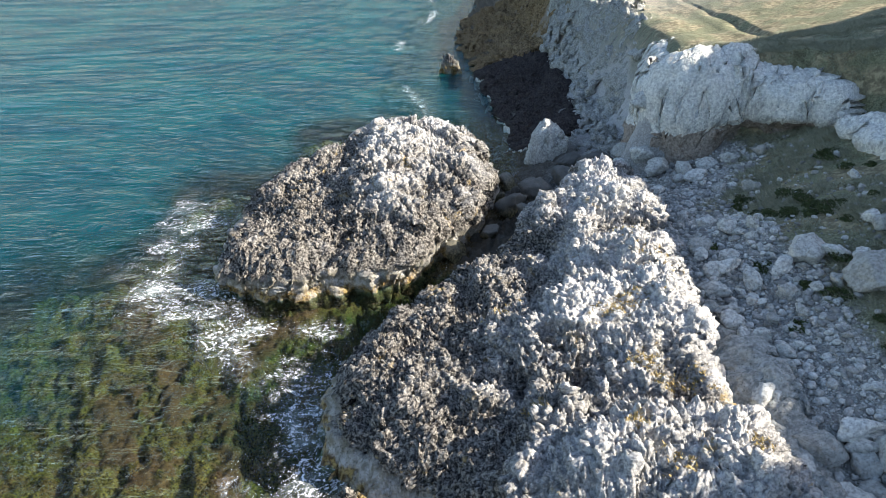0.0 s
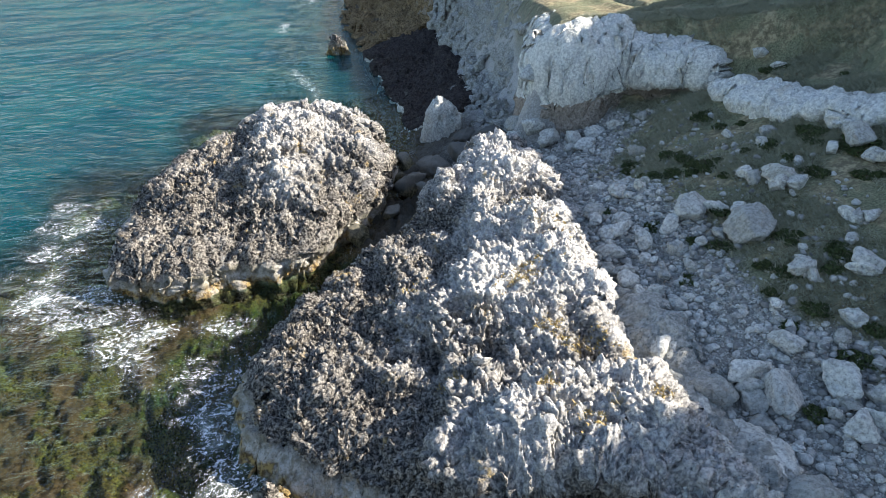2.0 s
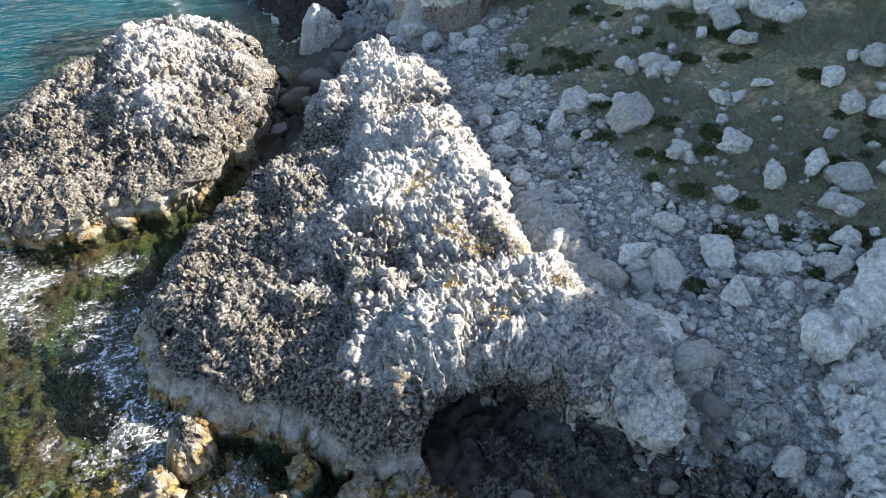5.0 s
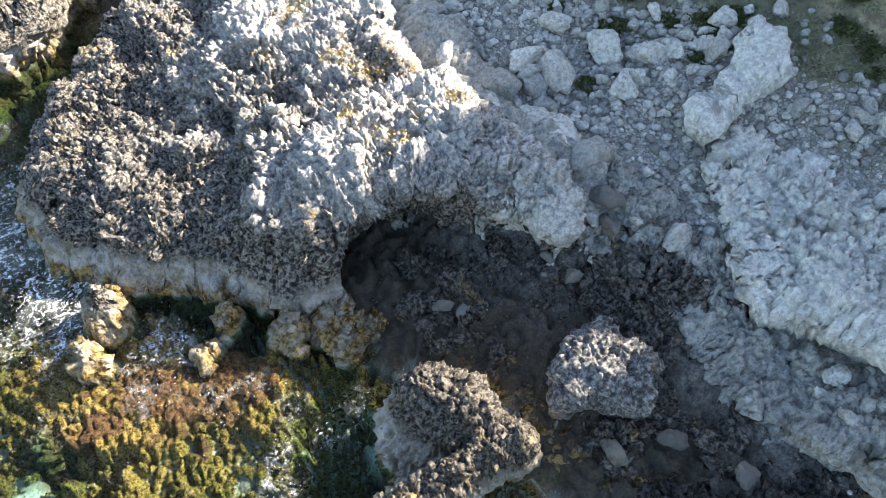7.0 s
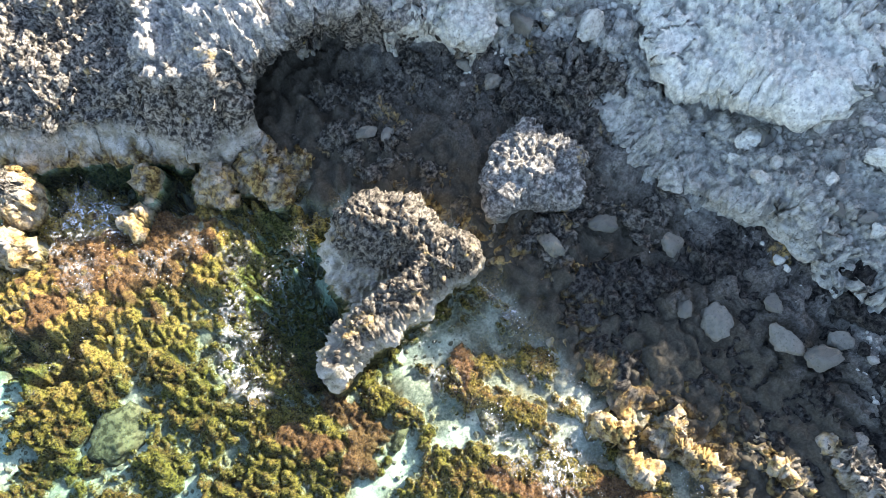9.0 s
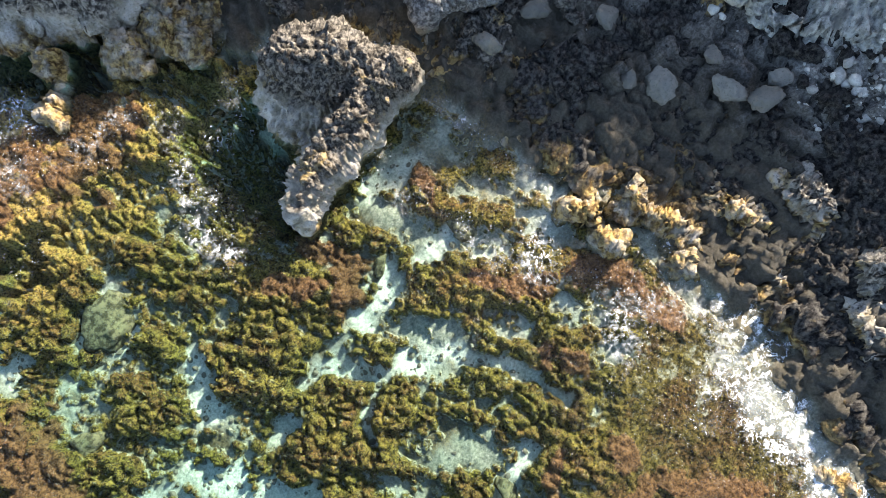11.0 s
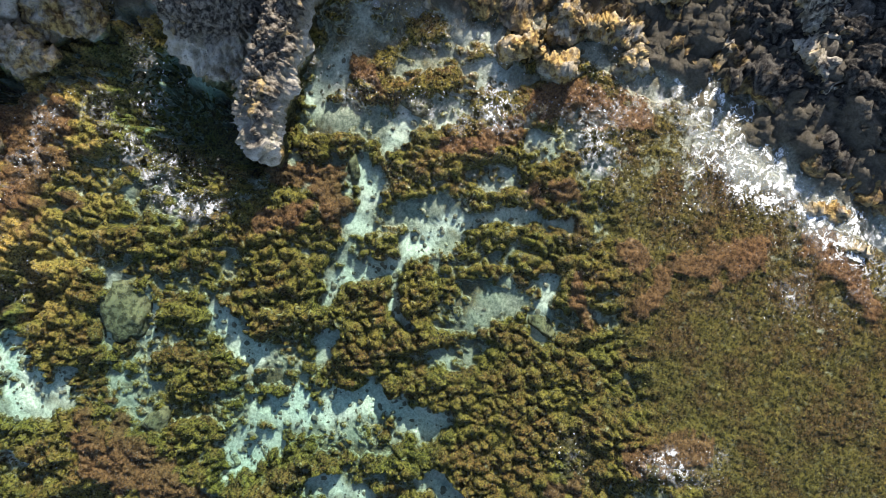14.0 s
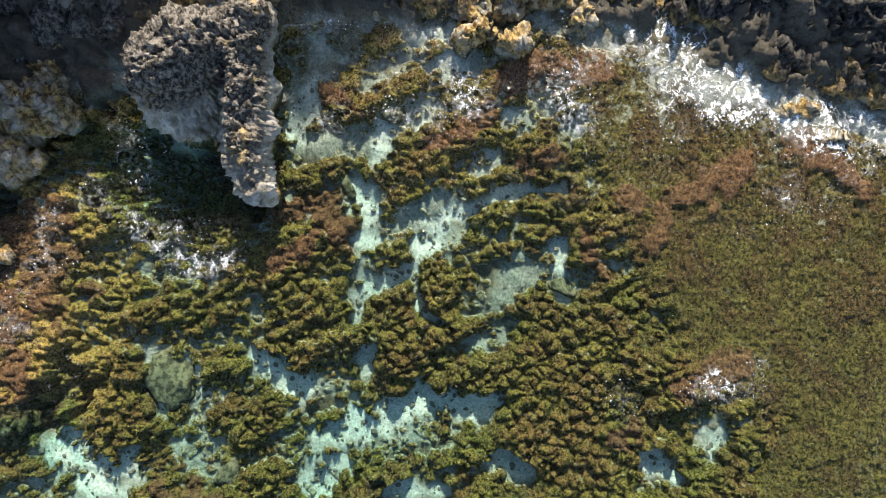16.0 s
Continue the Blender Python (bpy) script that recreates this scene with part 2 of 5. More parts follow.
def water_material():
    m = Nodes("clear_sea_water")
    t = m.tree
    t.nodes.remove(m.bsdf)
    out = t.nodes["Material Output"]
    depth = m.attribute("depth")
    # ripples
    r1 = m.noise(1.0, 4, 0.6, 0.6, m.stretch(0.35, 1.0, 1.0, 32))
    r2 = m.noise(5.0, 3, 0.6, 0.3, m.stretch(1.0, 0.7, 1.0))
    bump = m.node("ShaderNodeBump", Strength=1.0, Distance=0.4)
    m.link(m.math("ADD", r1, m.math("MULTIPLY", r2, 0.25)), bump.inputs["Height"])
    gloss = m.node("ShaderNodeBsdfGlossy", Roughness=0.09)
    gloss.inputs["Color"].default_value = (1, 1, 1, 1)
    m.link(bump.outputs[0], gloss.inputs["Normal"])
    facing = m.node("ShaderNodeLayerWeight", Blend=0.5)
    m.link(bump.outputs[0], facing.inputs["Normal"])
    fres = m.math("ADD", 0.008, m.math("MULTIPLY", 0.5, m.math("POWER", facing.outputs["Facing"], 4.6)))
    # light lost on the way down and back: red first
    clear = m.node("ShaderNodeBsdfTransparent")
    tint = m.node("ShaderNodeCombineColor")
    for k, loss in (("Red", 0.42), ("Green", 0.14), ("Blue", 0.19)):
        m.link(m.math("POWER", math.exp(-loss), depth), tint.inputs[k])
    m.link(tint.outputs[0], clear.inputs["Color"])
    body = m.node("ShaderNodeBsdfDiffuse")
    m.link(m.mix(m.band(m.noise(0.12, 3, 0.5), 0.35, 0.65), (0.001, 0.036, 0.050), (0.002, 0.056, 0.064)), body.inputs["Color"])
    m.link(bump.outputs[0], body.inputs["Normal"])
    # depth haze of the water, and far off a painted sky reflection
    turbid_and_sheen = m.attribute("veil")
    sea = m.node("ShaderNodeMixShader")
    m.link(turbid_and_sheen, sea.inputs[0]); m.link(clear.outputs[0], sea.inputs[1]); m.link(body.outputs[0], sea.inputs[2])
    # water whitened by bubbles where waves break
    milk = m.node("ShaderNodeBsdfDiffuse")
    milk.inputs["Color"].default_value = (0.50, 0.55, 0.53, 1)
    cloudy = m.node("ShaderNodeMixShader")
    m.link(m.band(m.math("ADD", m.attribute("foam"), m.math("MULTIPLY", m.math("SUBTRACT", m.noise(1.1, 4, 0.6, 0.6), 0.5), 1.2)), 0.45, 1.5, 0.0, 0.55), cloudy.inputs[0]); m.link(sea.outputs[0], cloudy.inputs[1]); m.link(milk.outputs[0], cloudy.inputs[2])
    wet = m.node("ShaderNodeMixShader")
    m.link(fres, wet.inputs[0]); m.link(cloudy.outputs[0], wet.inputs[1]); m.link(gloss.outputs[0], wet.inputs[2])
    # foam: torn threads, thick where waves break
    near = m.attribute("foam")
    n1 = m.noise(1.7, 2.5, 0.5, 1.6)
    warp = m.node("ShaderNodeTexNoise", Scale=1.6, Detail=4.0, Roughness=0.65)
    m.link(m.pos, warp.inputs["Vector"])
    bent = m.node("ShaderNodeVectorMath")
    bent.operation = "MULTIPLY_ADD"
    m.link(warp.outputs["Color"], bent.inputs[0]); m.link(m.pos, bent.inputs[2])
    bent.inputs[1].default_value = (1.3, 1.3, 0.0)
    lace = lambda scale, wide: m.band(m.voronoi(scale, "DISTANCE_TO_EDGE", bent.outputs[0]), wide, wide * 0.25)
    torn = m.band(m.noise(5.5, 5, 0.7, 0.3), 0.42, 0.58)
    lines = m.math("MULTIPLY", m.math("MAXIMUM", lace(1.5, 0.055), m.math("MULTIPLY", lace(4.2, 0.09), 0.75)), torn)
    gate = m.band(m.math("ADD", near, m.math("MULTIPLY", m.math("SUBTRACT", m.noise(1.0, 4, 0.6, 0.5), 0.5), 1.1)), 0.30, 0.72)
    solid = m.band(m.math("ADD", near, m.math("MULTIPLY", m.math("SUBTRACT", m.noise(2.4, 6, 0.65, 0.6), 0.5), 2.2)), 1.1, 1.75)
    flecks = m.math("MULTIPLY", m.band(m.noise(17.0, 3, 0.6, 0.4), 0.64, 0.70), m.band(m.math("ADD", near, m.math("MULTIPLY", m.math("SUBTRACT", n1, 0.5), 0.8)), 0.12, 0.4))
    amount = m.math("MAXIMUM", m.math("MAXIMUM", m.math("MULTIPLY", lines, gate), solid), flecks)
    white = m.node("ShaderNodeBsdfDiffuse")
    white.inputs["Color"].default_value = (0.80, 0.82, 0.83, 1)
    top = m.node("ShaderNodeMixShader")
    m.link(m.math("MULTIPLY", amount, 0.92), top.inputs[0]); m.link(wet.outputs[0], top.inputs[1]); m.link(white.outputs[0], top.inputs[2])
    m.link(top.outputs[0], out.inputs["Surface"])
    return m.mat


def leaf_material(name, a, b, rough=0.7):
    m = Nodes(name, rough, 0.25)
    tone = m.mix(m.island(), a, b)
    return m.finish(m.mix(m.band(m.noise(1.2, 3, 0.5), 0.35, 0.65, 0, 0.5), tone, tuple(0.5 * (p + q) for p, q in zip(a, b))))


KARST, SURF, PALE, BOULDER, RUBBLE, GROUND, WATER = karst_material(algae=0.3), karst_material("algae_stained_surf_rock", 0.75), cliff_material(), boulder_material(), rubble_material(), ground_material(), water_material()
# darker boulder copy: gully shade put into the tone; also for muted shore stones
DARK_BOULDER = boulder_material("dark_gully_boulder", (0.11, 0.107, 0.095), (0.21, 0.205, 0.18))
SPUR_STONE = karst_material("pitted_spur_limestone", 0.0, -0.02, ((0.024, 0.021, 0.018), (0.24, 0.215, 0.18)))
# dark for weed litter and for the shade painted over this shore
APRON = cliff_material("litter_shade_apron_stone", (0.016, 0.013, 0.012), (0.085, 0.072, 0.065))
BROWN_STONE = cliff_material("golden_brown_shore_stone", (0.07, 0.045, 0.022), (0.36, 0.26, 0.14))
BLEACHED = cliff_material("bleached_knobbly_limestone", (0.34, 0.338, 0.305), (0.74, 0.735, 0.67), 0.8)
BLOCK_STONE = karst_material("pitted_block_limestone", -0.5, -0.5, ((0.085, 0.082, 0.078), (0.40, 0.39, 0.365)))
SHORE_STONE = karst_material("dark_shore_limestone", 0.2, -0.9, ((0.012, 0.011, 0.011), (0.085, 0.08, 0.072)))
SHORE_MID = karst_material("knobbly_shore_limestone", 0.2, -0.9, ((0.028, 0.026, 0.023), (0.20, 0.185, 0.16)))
GREY = cliff_material("smooth_grey_bedrock", (0.25, 0.247, 0.222), (0.52, 0.515, 0.465), 0.85)
OCHRE_STONE = cliff_material("ochre_hollow_stone", (0.22, 0.175, 0.135), (0.46, 0.40, 0.33))
GRASS = leaf_material("dry_coastal_grass", (0.16, 0.165, 0.105), (0.42, 0.41, 0.29))
GREEN = leaf_material("shrub_leaves", (0.030, 0.045, 0.015), (0.085, 0.105, 0.035))
STEM = leaf_material("shrub_wood", (0.08, 0.06, 0.045), (0.14, 0.11, 0.08))
OCHRE = leaf_material("ochre_succulent_tufts", (0.22, 0.16, 0.05), (0.45, 0.34, 0.14))
OLIVE = leaf_material("olive_seaweed", (0.007, 0.007, 0.002), (0.235, 0.186, 0.04))
WEED, OUTER_WEED = weed_material(), weed_material("outer_seaweed_mat", 0.65)
RUST = leaf_material("rust_red_seaweed", (0.025, 0.011, 0.005), (0.20, 0.105, 0.045))

# ---- shape of the land: numpy noise, shoreline, heights ----
def hash3(ix, iy, iz, seed):
    h = (ix.astype(np.int64) * 374761393 + iy.astype(np.int64) * 668265263 + iz.astype(np.int64) * 2147483647 + seed * 974711) & 0xFFFFFFFF
    h = ((h ^ (h >> 13)) * 1274126177) & 0xFFFFFFFF
    h = ((h ^ (h >> 16)) * 2246822519) & 0xFFFFFFFF
    return ((h ^ (h >> 15)) & 0xFFFFFF) / 16777215.0


def vnoise(p, seed=0):
    """Smooth value noise in 0..1 at points p (N, 3)."""
    i = np.floor(p).astype(np.int64)
    u = p - i
    u = u * u * u * (u * (u * 6 - 15) + 10)
    out = 0
    for dx in (0, 1):
        for dy in (0, 1):
            for dz in (0, 1):
                w = (u[:, 0] if dx else 1 - u[:, 0]) * (u[:, 1] if dy else 1 - u[:, 1]) * (u[:, 2] if dz else 1 - u[:, 2])
                out = out + w * hash3(i[:, 0] + dx, i[:, 1] + dy, i[:, 2] + dz, seed)
    return out


def fbm(p, octaves=4, seed=0, gain=0.5):
    """Layered noise, about -1..1."""
    out, amp, total = 0, 1.0, 0
    for k in range(octaves):
        out = out + amp * (2 * vnoise(p * 2.03 ** k + 17.3 * k, seed + k) - 1)
        total += amp
        amp *= gain
    return out / total * 1.6


def cells(p, seed=0):
    """Distance to the nearest and the second nearest scattered point."""
    i = np.floor(p).astype(np.int64)
    f1, f2 = np.full(len(p), 9.0), np.full(len(p), 9.0)
    for dx in (-1, 0, 1):
        for dy in (-1, 0, 1):
            for dz in (-1, 0, 1):
                c = i + np.array((dx, dy, dz))
                q = c + np.stack([hash3(c[:, 0], c[:, 1], c[:, 2], seed + k) for k in (1, 2, 3)], 1)
                d = ((q - p) ** 2).sum(1)
                f2 = np.minimum(f2, np.maximum(f1, d))
                f1 = np.minimum(f1, d)
    return np.sqrt(f1), np.sqrt(f2)


def billow(p, octaves=4, seed=0, gain=0.55):
    """Round heads parted by sharp creases, about -0.5..0.5."""
    out, amp, total = 0, 1.0, 0
    for k in range(octaves):
        out = out + amp * np.abs(2 * vnoise(p * 2.1 ** k + 11.7 * k, seed + k) - 1)
        total += amp
        amp *= gain
    return out / total * 2.0 - 0.7


def xyz(x, y, z=0.0):
    return np.stack(np.broadcast_arrays(np.asarray(x, float), np.asarray(y, float), np.asarray(z, float)), -1).reshape(-1, 3)


def ramp(v, a, b):
    u = np.clip((v - a) / (b - a), 0, 1)
    return u * u * (3 - 2 * u)


SHORE_Y = (-300, -60, -14, -10, -8, -6.5, -5.0, -3.6, -2, 0, 2, 4, 6, 8, 10, 12, 14, 20, 26, 30, 34, 40, 44, 56, 71, 88, 110, 300, 3000)
SHORE_X = (-30, -12, 1.2, 2.4, 3.0, 3.8, 4.9, 4.5, 5.0, 4.6, 5.5, 5.0, 4.4, 3.4, 2.4, 1.6, 0.6, -0.8, 0.2, 1.2, 2.7, 4.8, 5.2, 4.3, 2.8, 2.2, 4.5, 20, 300)
CLIFF_X = (-50, 8, 11, 15, 18, 20, 23, 28, 40, 80)
CLIFF_Y = (34, 34.5, 34.2, 34.5, 33.2, 31, 28.6, 27.2, 22, 0)


def cliff_step(x):
    """Height of the white cliff over the slope at its foot."""
    return 3.6 - 2.4 * ramp(x, 17.5, 21.5) + 0.9 * ramp(x, 17.5, 14.0)


def land(x, y):
    """Broad height of ground and sea bed, without its fine relief."""
    x, y = np.asarray(x, float), np.asarray(y, float)
    d = x - np.interp(y, SHORE_Y, SHORE_X) + 0.3 * np.sin(y * 0.9) * ramp(y, 40, 34)
    d = d + 2.2 * np.sin(0.33 * y + 0.55 * x) * np.sin(0.5 + 0.17 * y - 0.3 * x) * ramp(d, -5, -11) * ramp(d, -60, -30)
    # the near slope: shore shelf, rubble, grassy hill
    d = np.where(d < 0, d * 17 / np.interp(y, (10, 35, 46, 56, 70, 110), (17, 17, 15, 8, 6, 6)), d)
    near = np.interp(d, (-400, -120, -40, -24, -17, -12, -7, -3, -1, 0, 1.5, 3.5, 6, 9, 14, 20, 22, 29, 33, 40, 120, 3000),
                     (-40, -22, -9, -5.2, -1.7, -1.1, -0.9, -0.65, -0.35, 0, 0.45, 0.9, 1.9, 3.0, 4.8, 7.0, 7.8, 18.2, 19.4, 20.0, 22, 60))
    far = np.interp(d, (-400, -120, -40, -24, -17, -12, -7, -3, -1, 0, 0.6, 3.5, 6.5, 11, 14, 20, 30, 40, 120, 3000),
                    (-40, -22, -9, -5.2, -1.7, -1.1, -0.9, -0.65, -0.35, 0, 0.7, 1.1, 1.4, 5.6, 8.2, 9.4, 11.5, 12.8, 17, 60))
    far = np.where((d > 0) & (d < 40), far * (1 - 0.8 * ramp(y, 58, 74) * ramp(d, 40, 25)), far)
    w = ramp(y, np.interp(x, CLIFF_X, CLIFF_Y) - 0.1, np.interp(x, CLIFF_X, CLIFF_Y) + 1.2)
    w = np.where(d < 6, w * ramp(d, -1, 6), w)
    # unseen crest, raised and lowered along y to place the edge of its shade
    near = near + np.interp(y, (-14, -6, -2, 0, 1.2, 2.2, 3.0, 5, 6.5, 8, 9, 10, 12, 14, 27, 30, 36, 40), (0, 0.7, 1.4, 2.2, 2.9, 2.5, 1.0, 3.0, 3.8, 4.2, 3.0, 1.2, 0.3, 0, 0, 2.6, 2.6, 0)) * ramp(d, 22, 28)
    low = np.minimum(near, 7.0 + 0.27 * np.maximum(0, d - 20))
    near = near + (low - near) * np.interp(y, (18, 24, 38, 46), (0, 0.12, 0.12, 1))
    near = near - 0.9 * np.exp(-((x - 12.5) / 5) ** 2 - ((y - 30) / 5) ** 2)
    z = near * (1 - w) + np.maximum(far, near + w * cliff_step(x) * ramp(d, 6, 9)) * w
    return np.where(z < 0, z * (1 + 0.42 * ramp(y, 12, 20)), z)


def rise_main(x, y):
    z = 2.15 + 0.145 * (x + 3) - 0.10 * np.maximum(0, 12.5 - y) + 0.35 * np.exp(-((x - 6.5) / 2.2) ** 2 - ((y - 21) / 5) ** 2)
    z = z + 0.45 * ramp(x - 0.25 * (y - 16), 2.2, 3.4) - 0.3 * ramp(x - 0.25 * (y - 16), -1.5, 1.8)
    return z - 0.9 * ramp(x, 6.2, 8.0) * ramp(y, 10.0, 8.6)


def rise_stack(x, y):
    z = 1.3 + 0.13 * (y - 26) + 0.09 * (x + 9)
    return np.minimum(z, 3.3 + 0.03 * (x + 4)) - 0.9 * ramp(x, 1.0, 3.2)


def rise_spur(x, y):
    """A broad knobbly back to the north, and a lower finger that runs out seaward along the south side."""
    back = 2.05 * ramp(x + 0.4 * (y - 6), 1.7, 3.3) * ramp(x, 5.3, 4.4)
    finger = (0.95 + 0.22 * (x - 0.6)) * ramp(y, 5.25, 4.8)
    return np.maximum(0.35 + 0 * x, np.maximum(back - 0.35 * ramp(y, 5.3, 4.9) * ramp(y, 4.3, 4.7), finger))


def rise_block(x, y):
    return 1.45 + 0.18 * (x - 6) + 0 * y


def rise_white(x, y):
    return land(x, y) + 1.0 - 0.25 * np.maximum(0, x - 12)
# ---- end of shape ----

# ---- mesh helpers ----
def sheet_object(name, verts, faces, material, smooth=True, attrs=None, origin=None):
    """A mesh object from arrays; origin moves its base point there."""
    verts = np.asarray(verts, float)
    o = np.zeros(3) if origin is None else np.asarray(origin, float)
    faces = np.asarray(faces, np.int32)
    me = bpy.data.meshes.new(name)
    n, k = faces.shape
    me.vertices.add(len(verts))
    me.vertices.foreach_set("co", (verts - o).astype(np.float32).ravel())
    me.loops.add(n * k)
    me.loops.foreach_set("vertex_index", faces.ravel())
    me.polygons.add(n)
    me.polygons.foreach_set("loop_start", np.arange(0, n * k, k, dtype=np.int32))
    me.polygons.foreach_set("use_smooth", np.full(n, smooth))
    me.update(calc_edges=True)
    for key, values in (attrs or {}).items():
        a = me.attributes.new(key, "FLOAT", "POINT")
        a.data.foreach_set("value", np.asarray(values, np.float32))
    me.materials.append(material)
    ob = new(name, me)
    ob.location = o
    return ob


def grid_faces(nx, ny):
    i = np.arange((nx - 1) * (ny - 1))
    a = i // (ny - 1) * ny + i % (ny - 1)
    return np.stack([a, a + ny, a + ny + 1, a + 1], 1)


def steps(start, stop, fine, lo, hi, growth=1.22):
    """Coordinates: even steps within start..stop, then wider and wider out to lo and hi."""
    mid = np.arange(start, stop, fine)
    left, right, s = [], [], fine
    v = start
    while v > lo:
        s *= growth
        v -= s
        left.append(v)
    s, v = fine, mid[-1]
    while v < hi:
        s *= growth
        v += s
        right.append(v)
    return np.concatenate([left[::-1], mid, right])


def knobs(p, size, seed, sharp=1.0):
    """Rounded knobs parted by clefts, about -0.5..0.5."""
    w = p + 0.35 * size * np.stack([fbm(p / size * 0.8 + k * 9.1, 2, seed + k) for k in range(3)], 1)
    f1, f2 = cells(w / size, seed)
    return np.clip(1.0 - sharp * 1.3 * f1 * f1, -0.3, 1) * np.clip((f2 - f1) * 3.6, 0.0, 1) ** 0.5 * 1.15 - 0.5


def inside(poly, x, y):
    """Signed distance into a polygon (positive within)."""
    best, flip = np.full(x.shape, 1e9), np.zeros(x.shape, bool)
    for (x0, y0), (x1, y1) in zip(poly, poly[1:] + poly[:1]):
        ex, ey = x1 - x0, y1 - y0
        t = np.clip(((x - x0) * ex + (y - y0) * ey) / (ex * ex + ey * ey), 0, 1)
        best = np.minimum(best, (x - x0 - t * ex) ** 2 + (y - y0 - t * ey) ** 2)
        flip ^= ((y0 > y) != (y1 > y)) & (x < (ex * (y - y0) / (ey if ey else 1e-9) + x0))
    return np.where(flip, 1, -1) * np.sqrt(best)


SKINS = {}


def rock(name, poly, rise, base, material, res=0.07, edge=1.2, notch=0.5, knob=0.38, amp=0.26, seed=1, rough=0.25, waves=0.25, lip=0.62, foot_material=None):
    """A rock outcrop: a plan outline, a height for its top, a scoured foot that steps in under the lip, and a knobbly skin."""
    px, py = np.array(poly).T
    gx = np.arange(px.min() - 0.6, px.max() + 0.6, res)
    gy = np.arange(py.min() - 0.6, py.max() + 0.6, res)
    X, Y = np.meshgrid(gx, gy, indexing="ij")
    q = xyz(X, Y)
    wob = rough * np.stack([fbm(q / 1.3 + 3.1 * k, 3, seed + 50 + k) for k in range(2)], 1).reshape(*X.shape, 2)
    d = inside(list(poly), X + wob[..., 0], Y + wob[..., 1])
    gdx, gdy = np.gradient(d, res)
    ln = np.sqrt(gdx ** 2 + gdy ** 2) + 1e-6
    gdx, gdy = gdx / ln, gdy / ln
    s = np.clip(d / edge, 0, 1)
    if callable(notch):
        notch = notch(X, Y)
    over = np.clip(d, 0, edge)
    steep = np.interp(s, (0, 0.28, 0.46, 0.6, 1), (1, 0.85, 0.12, 0, 0))
    inset = steep * notch + edge * np.interp(s, (0, 0.46, 0.6, 1), (0, 0, 0.06, 1)) - over
    frac = np.interp(s, (0, 0.28, 0.46, 0.68, 0.85, 1), (0, 0.36 * lip / 0.62, lip, 0.86, 0.95, 1))
    swell = 3.2 * fbm(q / 3.0, 3, seed + 70)
    ledge = (np.floor(swell) + ramp(swell - np.floor(swell), 0.62, 0.95)) / 3.2
    top = rise(X, Y) + waves * (0.9 * ledge + 0.3 * swell / 3.2 + 0.5 * billow(q / 1.7, 3, seed + 75)).reshape(X.shape)
    low = base(X, Y) if callable(base) else base
    Z = low + (np.maximum(top, low + 0.3) - low) * frac
    PX, PY = X + gdx * inset, Y + gdy * inset
    G = np.stack([PX, PY, Z], -1)
    nrm = np.cross(np.gradient(G, axis=0), np.gradient(G, axis=1))
    nrm /= np.linalg.norm(nrm, axis=-1, keepdims=True) + 1e-9
    p = G.reshape(-1, 3)
    keep = (d > 0).ravel()
    idx = np.full(keep.shape, -1)
    idx[keep] = np.arange(keep.sum())
    f = grid_faces(len(gx), len(gy))
    f = idx[f[keep[f].all(1)]]
    p, n, s = p[keep], nrm.reshape(-1, 3)[keep], s.ravel()[keep]
    n = n + 0.12 * np.array((0, 0, 1.0)) * (n[:, 2:3] > 0.2)
    n /= np.linalg.norm(n, axis=1, keepdims=True)
    crown = ramp(s, 0.30, 0.52)
    patch = 0.85 + 0.45 * fbm(p / 1.6, 3, seed + 4)
    bend = p + 0.5 * knob * np.stack([fbm(p / knob * 0.6 + 5.3 * k, 2, seed + 20 + k) for k in range(3)], 1)
    head, gap = cells(bend / (knob * 1.35), seed)
    dome = np.sqrt(np.clip(1 - 1.2 * head ** 2, 0, 1)) * np.clip((gap - head) * 3.4, 0.0, 1) ** 0.5
    lift = 0.62 * amp * (1.25 * dome - 0.75) + 0.95 * amp * billow(bend / (knob * 3.1), 2, seed + 60) + 0.62 * amp * billow(bend / (knob * 0.8), 3, seed + 30, 0.6)
    lift = lift + 0.42 * amp * knobs(p, knob * 0.45, seed + 5) + 0.16 * amp * billow(p / (knob * 0.22), 2, seed + 35)
    pit, _ = cells(p / (0.42 * knob), seed + 41)
    lift = patch * lift - 0.45 * amp * np.clip(0.5 - pit, 0, 1) / 0.5 * (fbm(p / 0.8, 2, seed + 43) > -0.1)
    plain = 0.7 * amp * fbm(p / 0.6, 4, seed + 11) + 0.55 * amp * billow(p / 0.35, 4, seed + 13, 0.6)
    p = p + n * (lift * crown + plain * (1 - crown))[:, None]
    c = (px.mean(), py.mean(), float(np.min(p[:, 2])))
    foot = (s[f].mean(1) < 0.40)
    ob = None
    for key, chosen in ((name, ~foot), ("scoured_foot", foot)):
        used = np.unique(f[chosen])
        back = np.zeros(len(p), int)
        back[used] = np.arange(len(used))
        piece = sheet_object(key, p[used], back[f[chosen]], (foot_material or material) if ob else material, True, None, c if ob is None else None)
        if ob is None:
            ob = piece
        else:
            piece.parent = ob
            piece.matrix_parent_inverse = Matrix.Translation(ob.location).inverted()
            tagged(piece, "smooth scoured foot of the rock")
    SKINS[ob.name] = p
    return ob


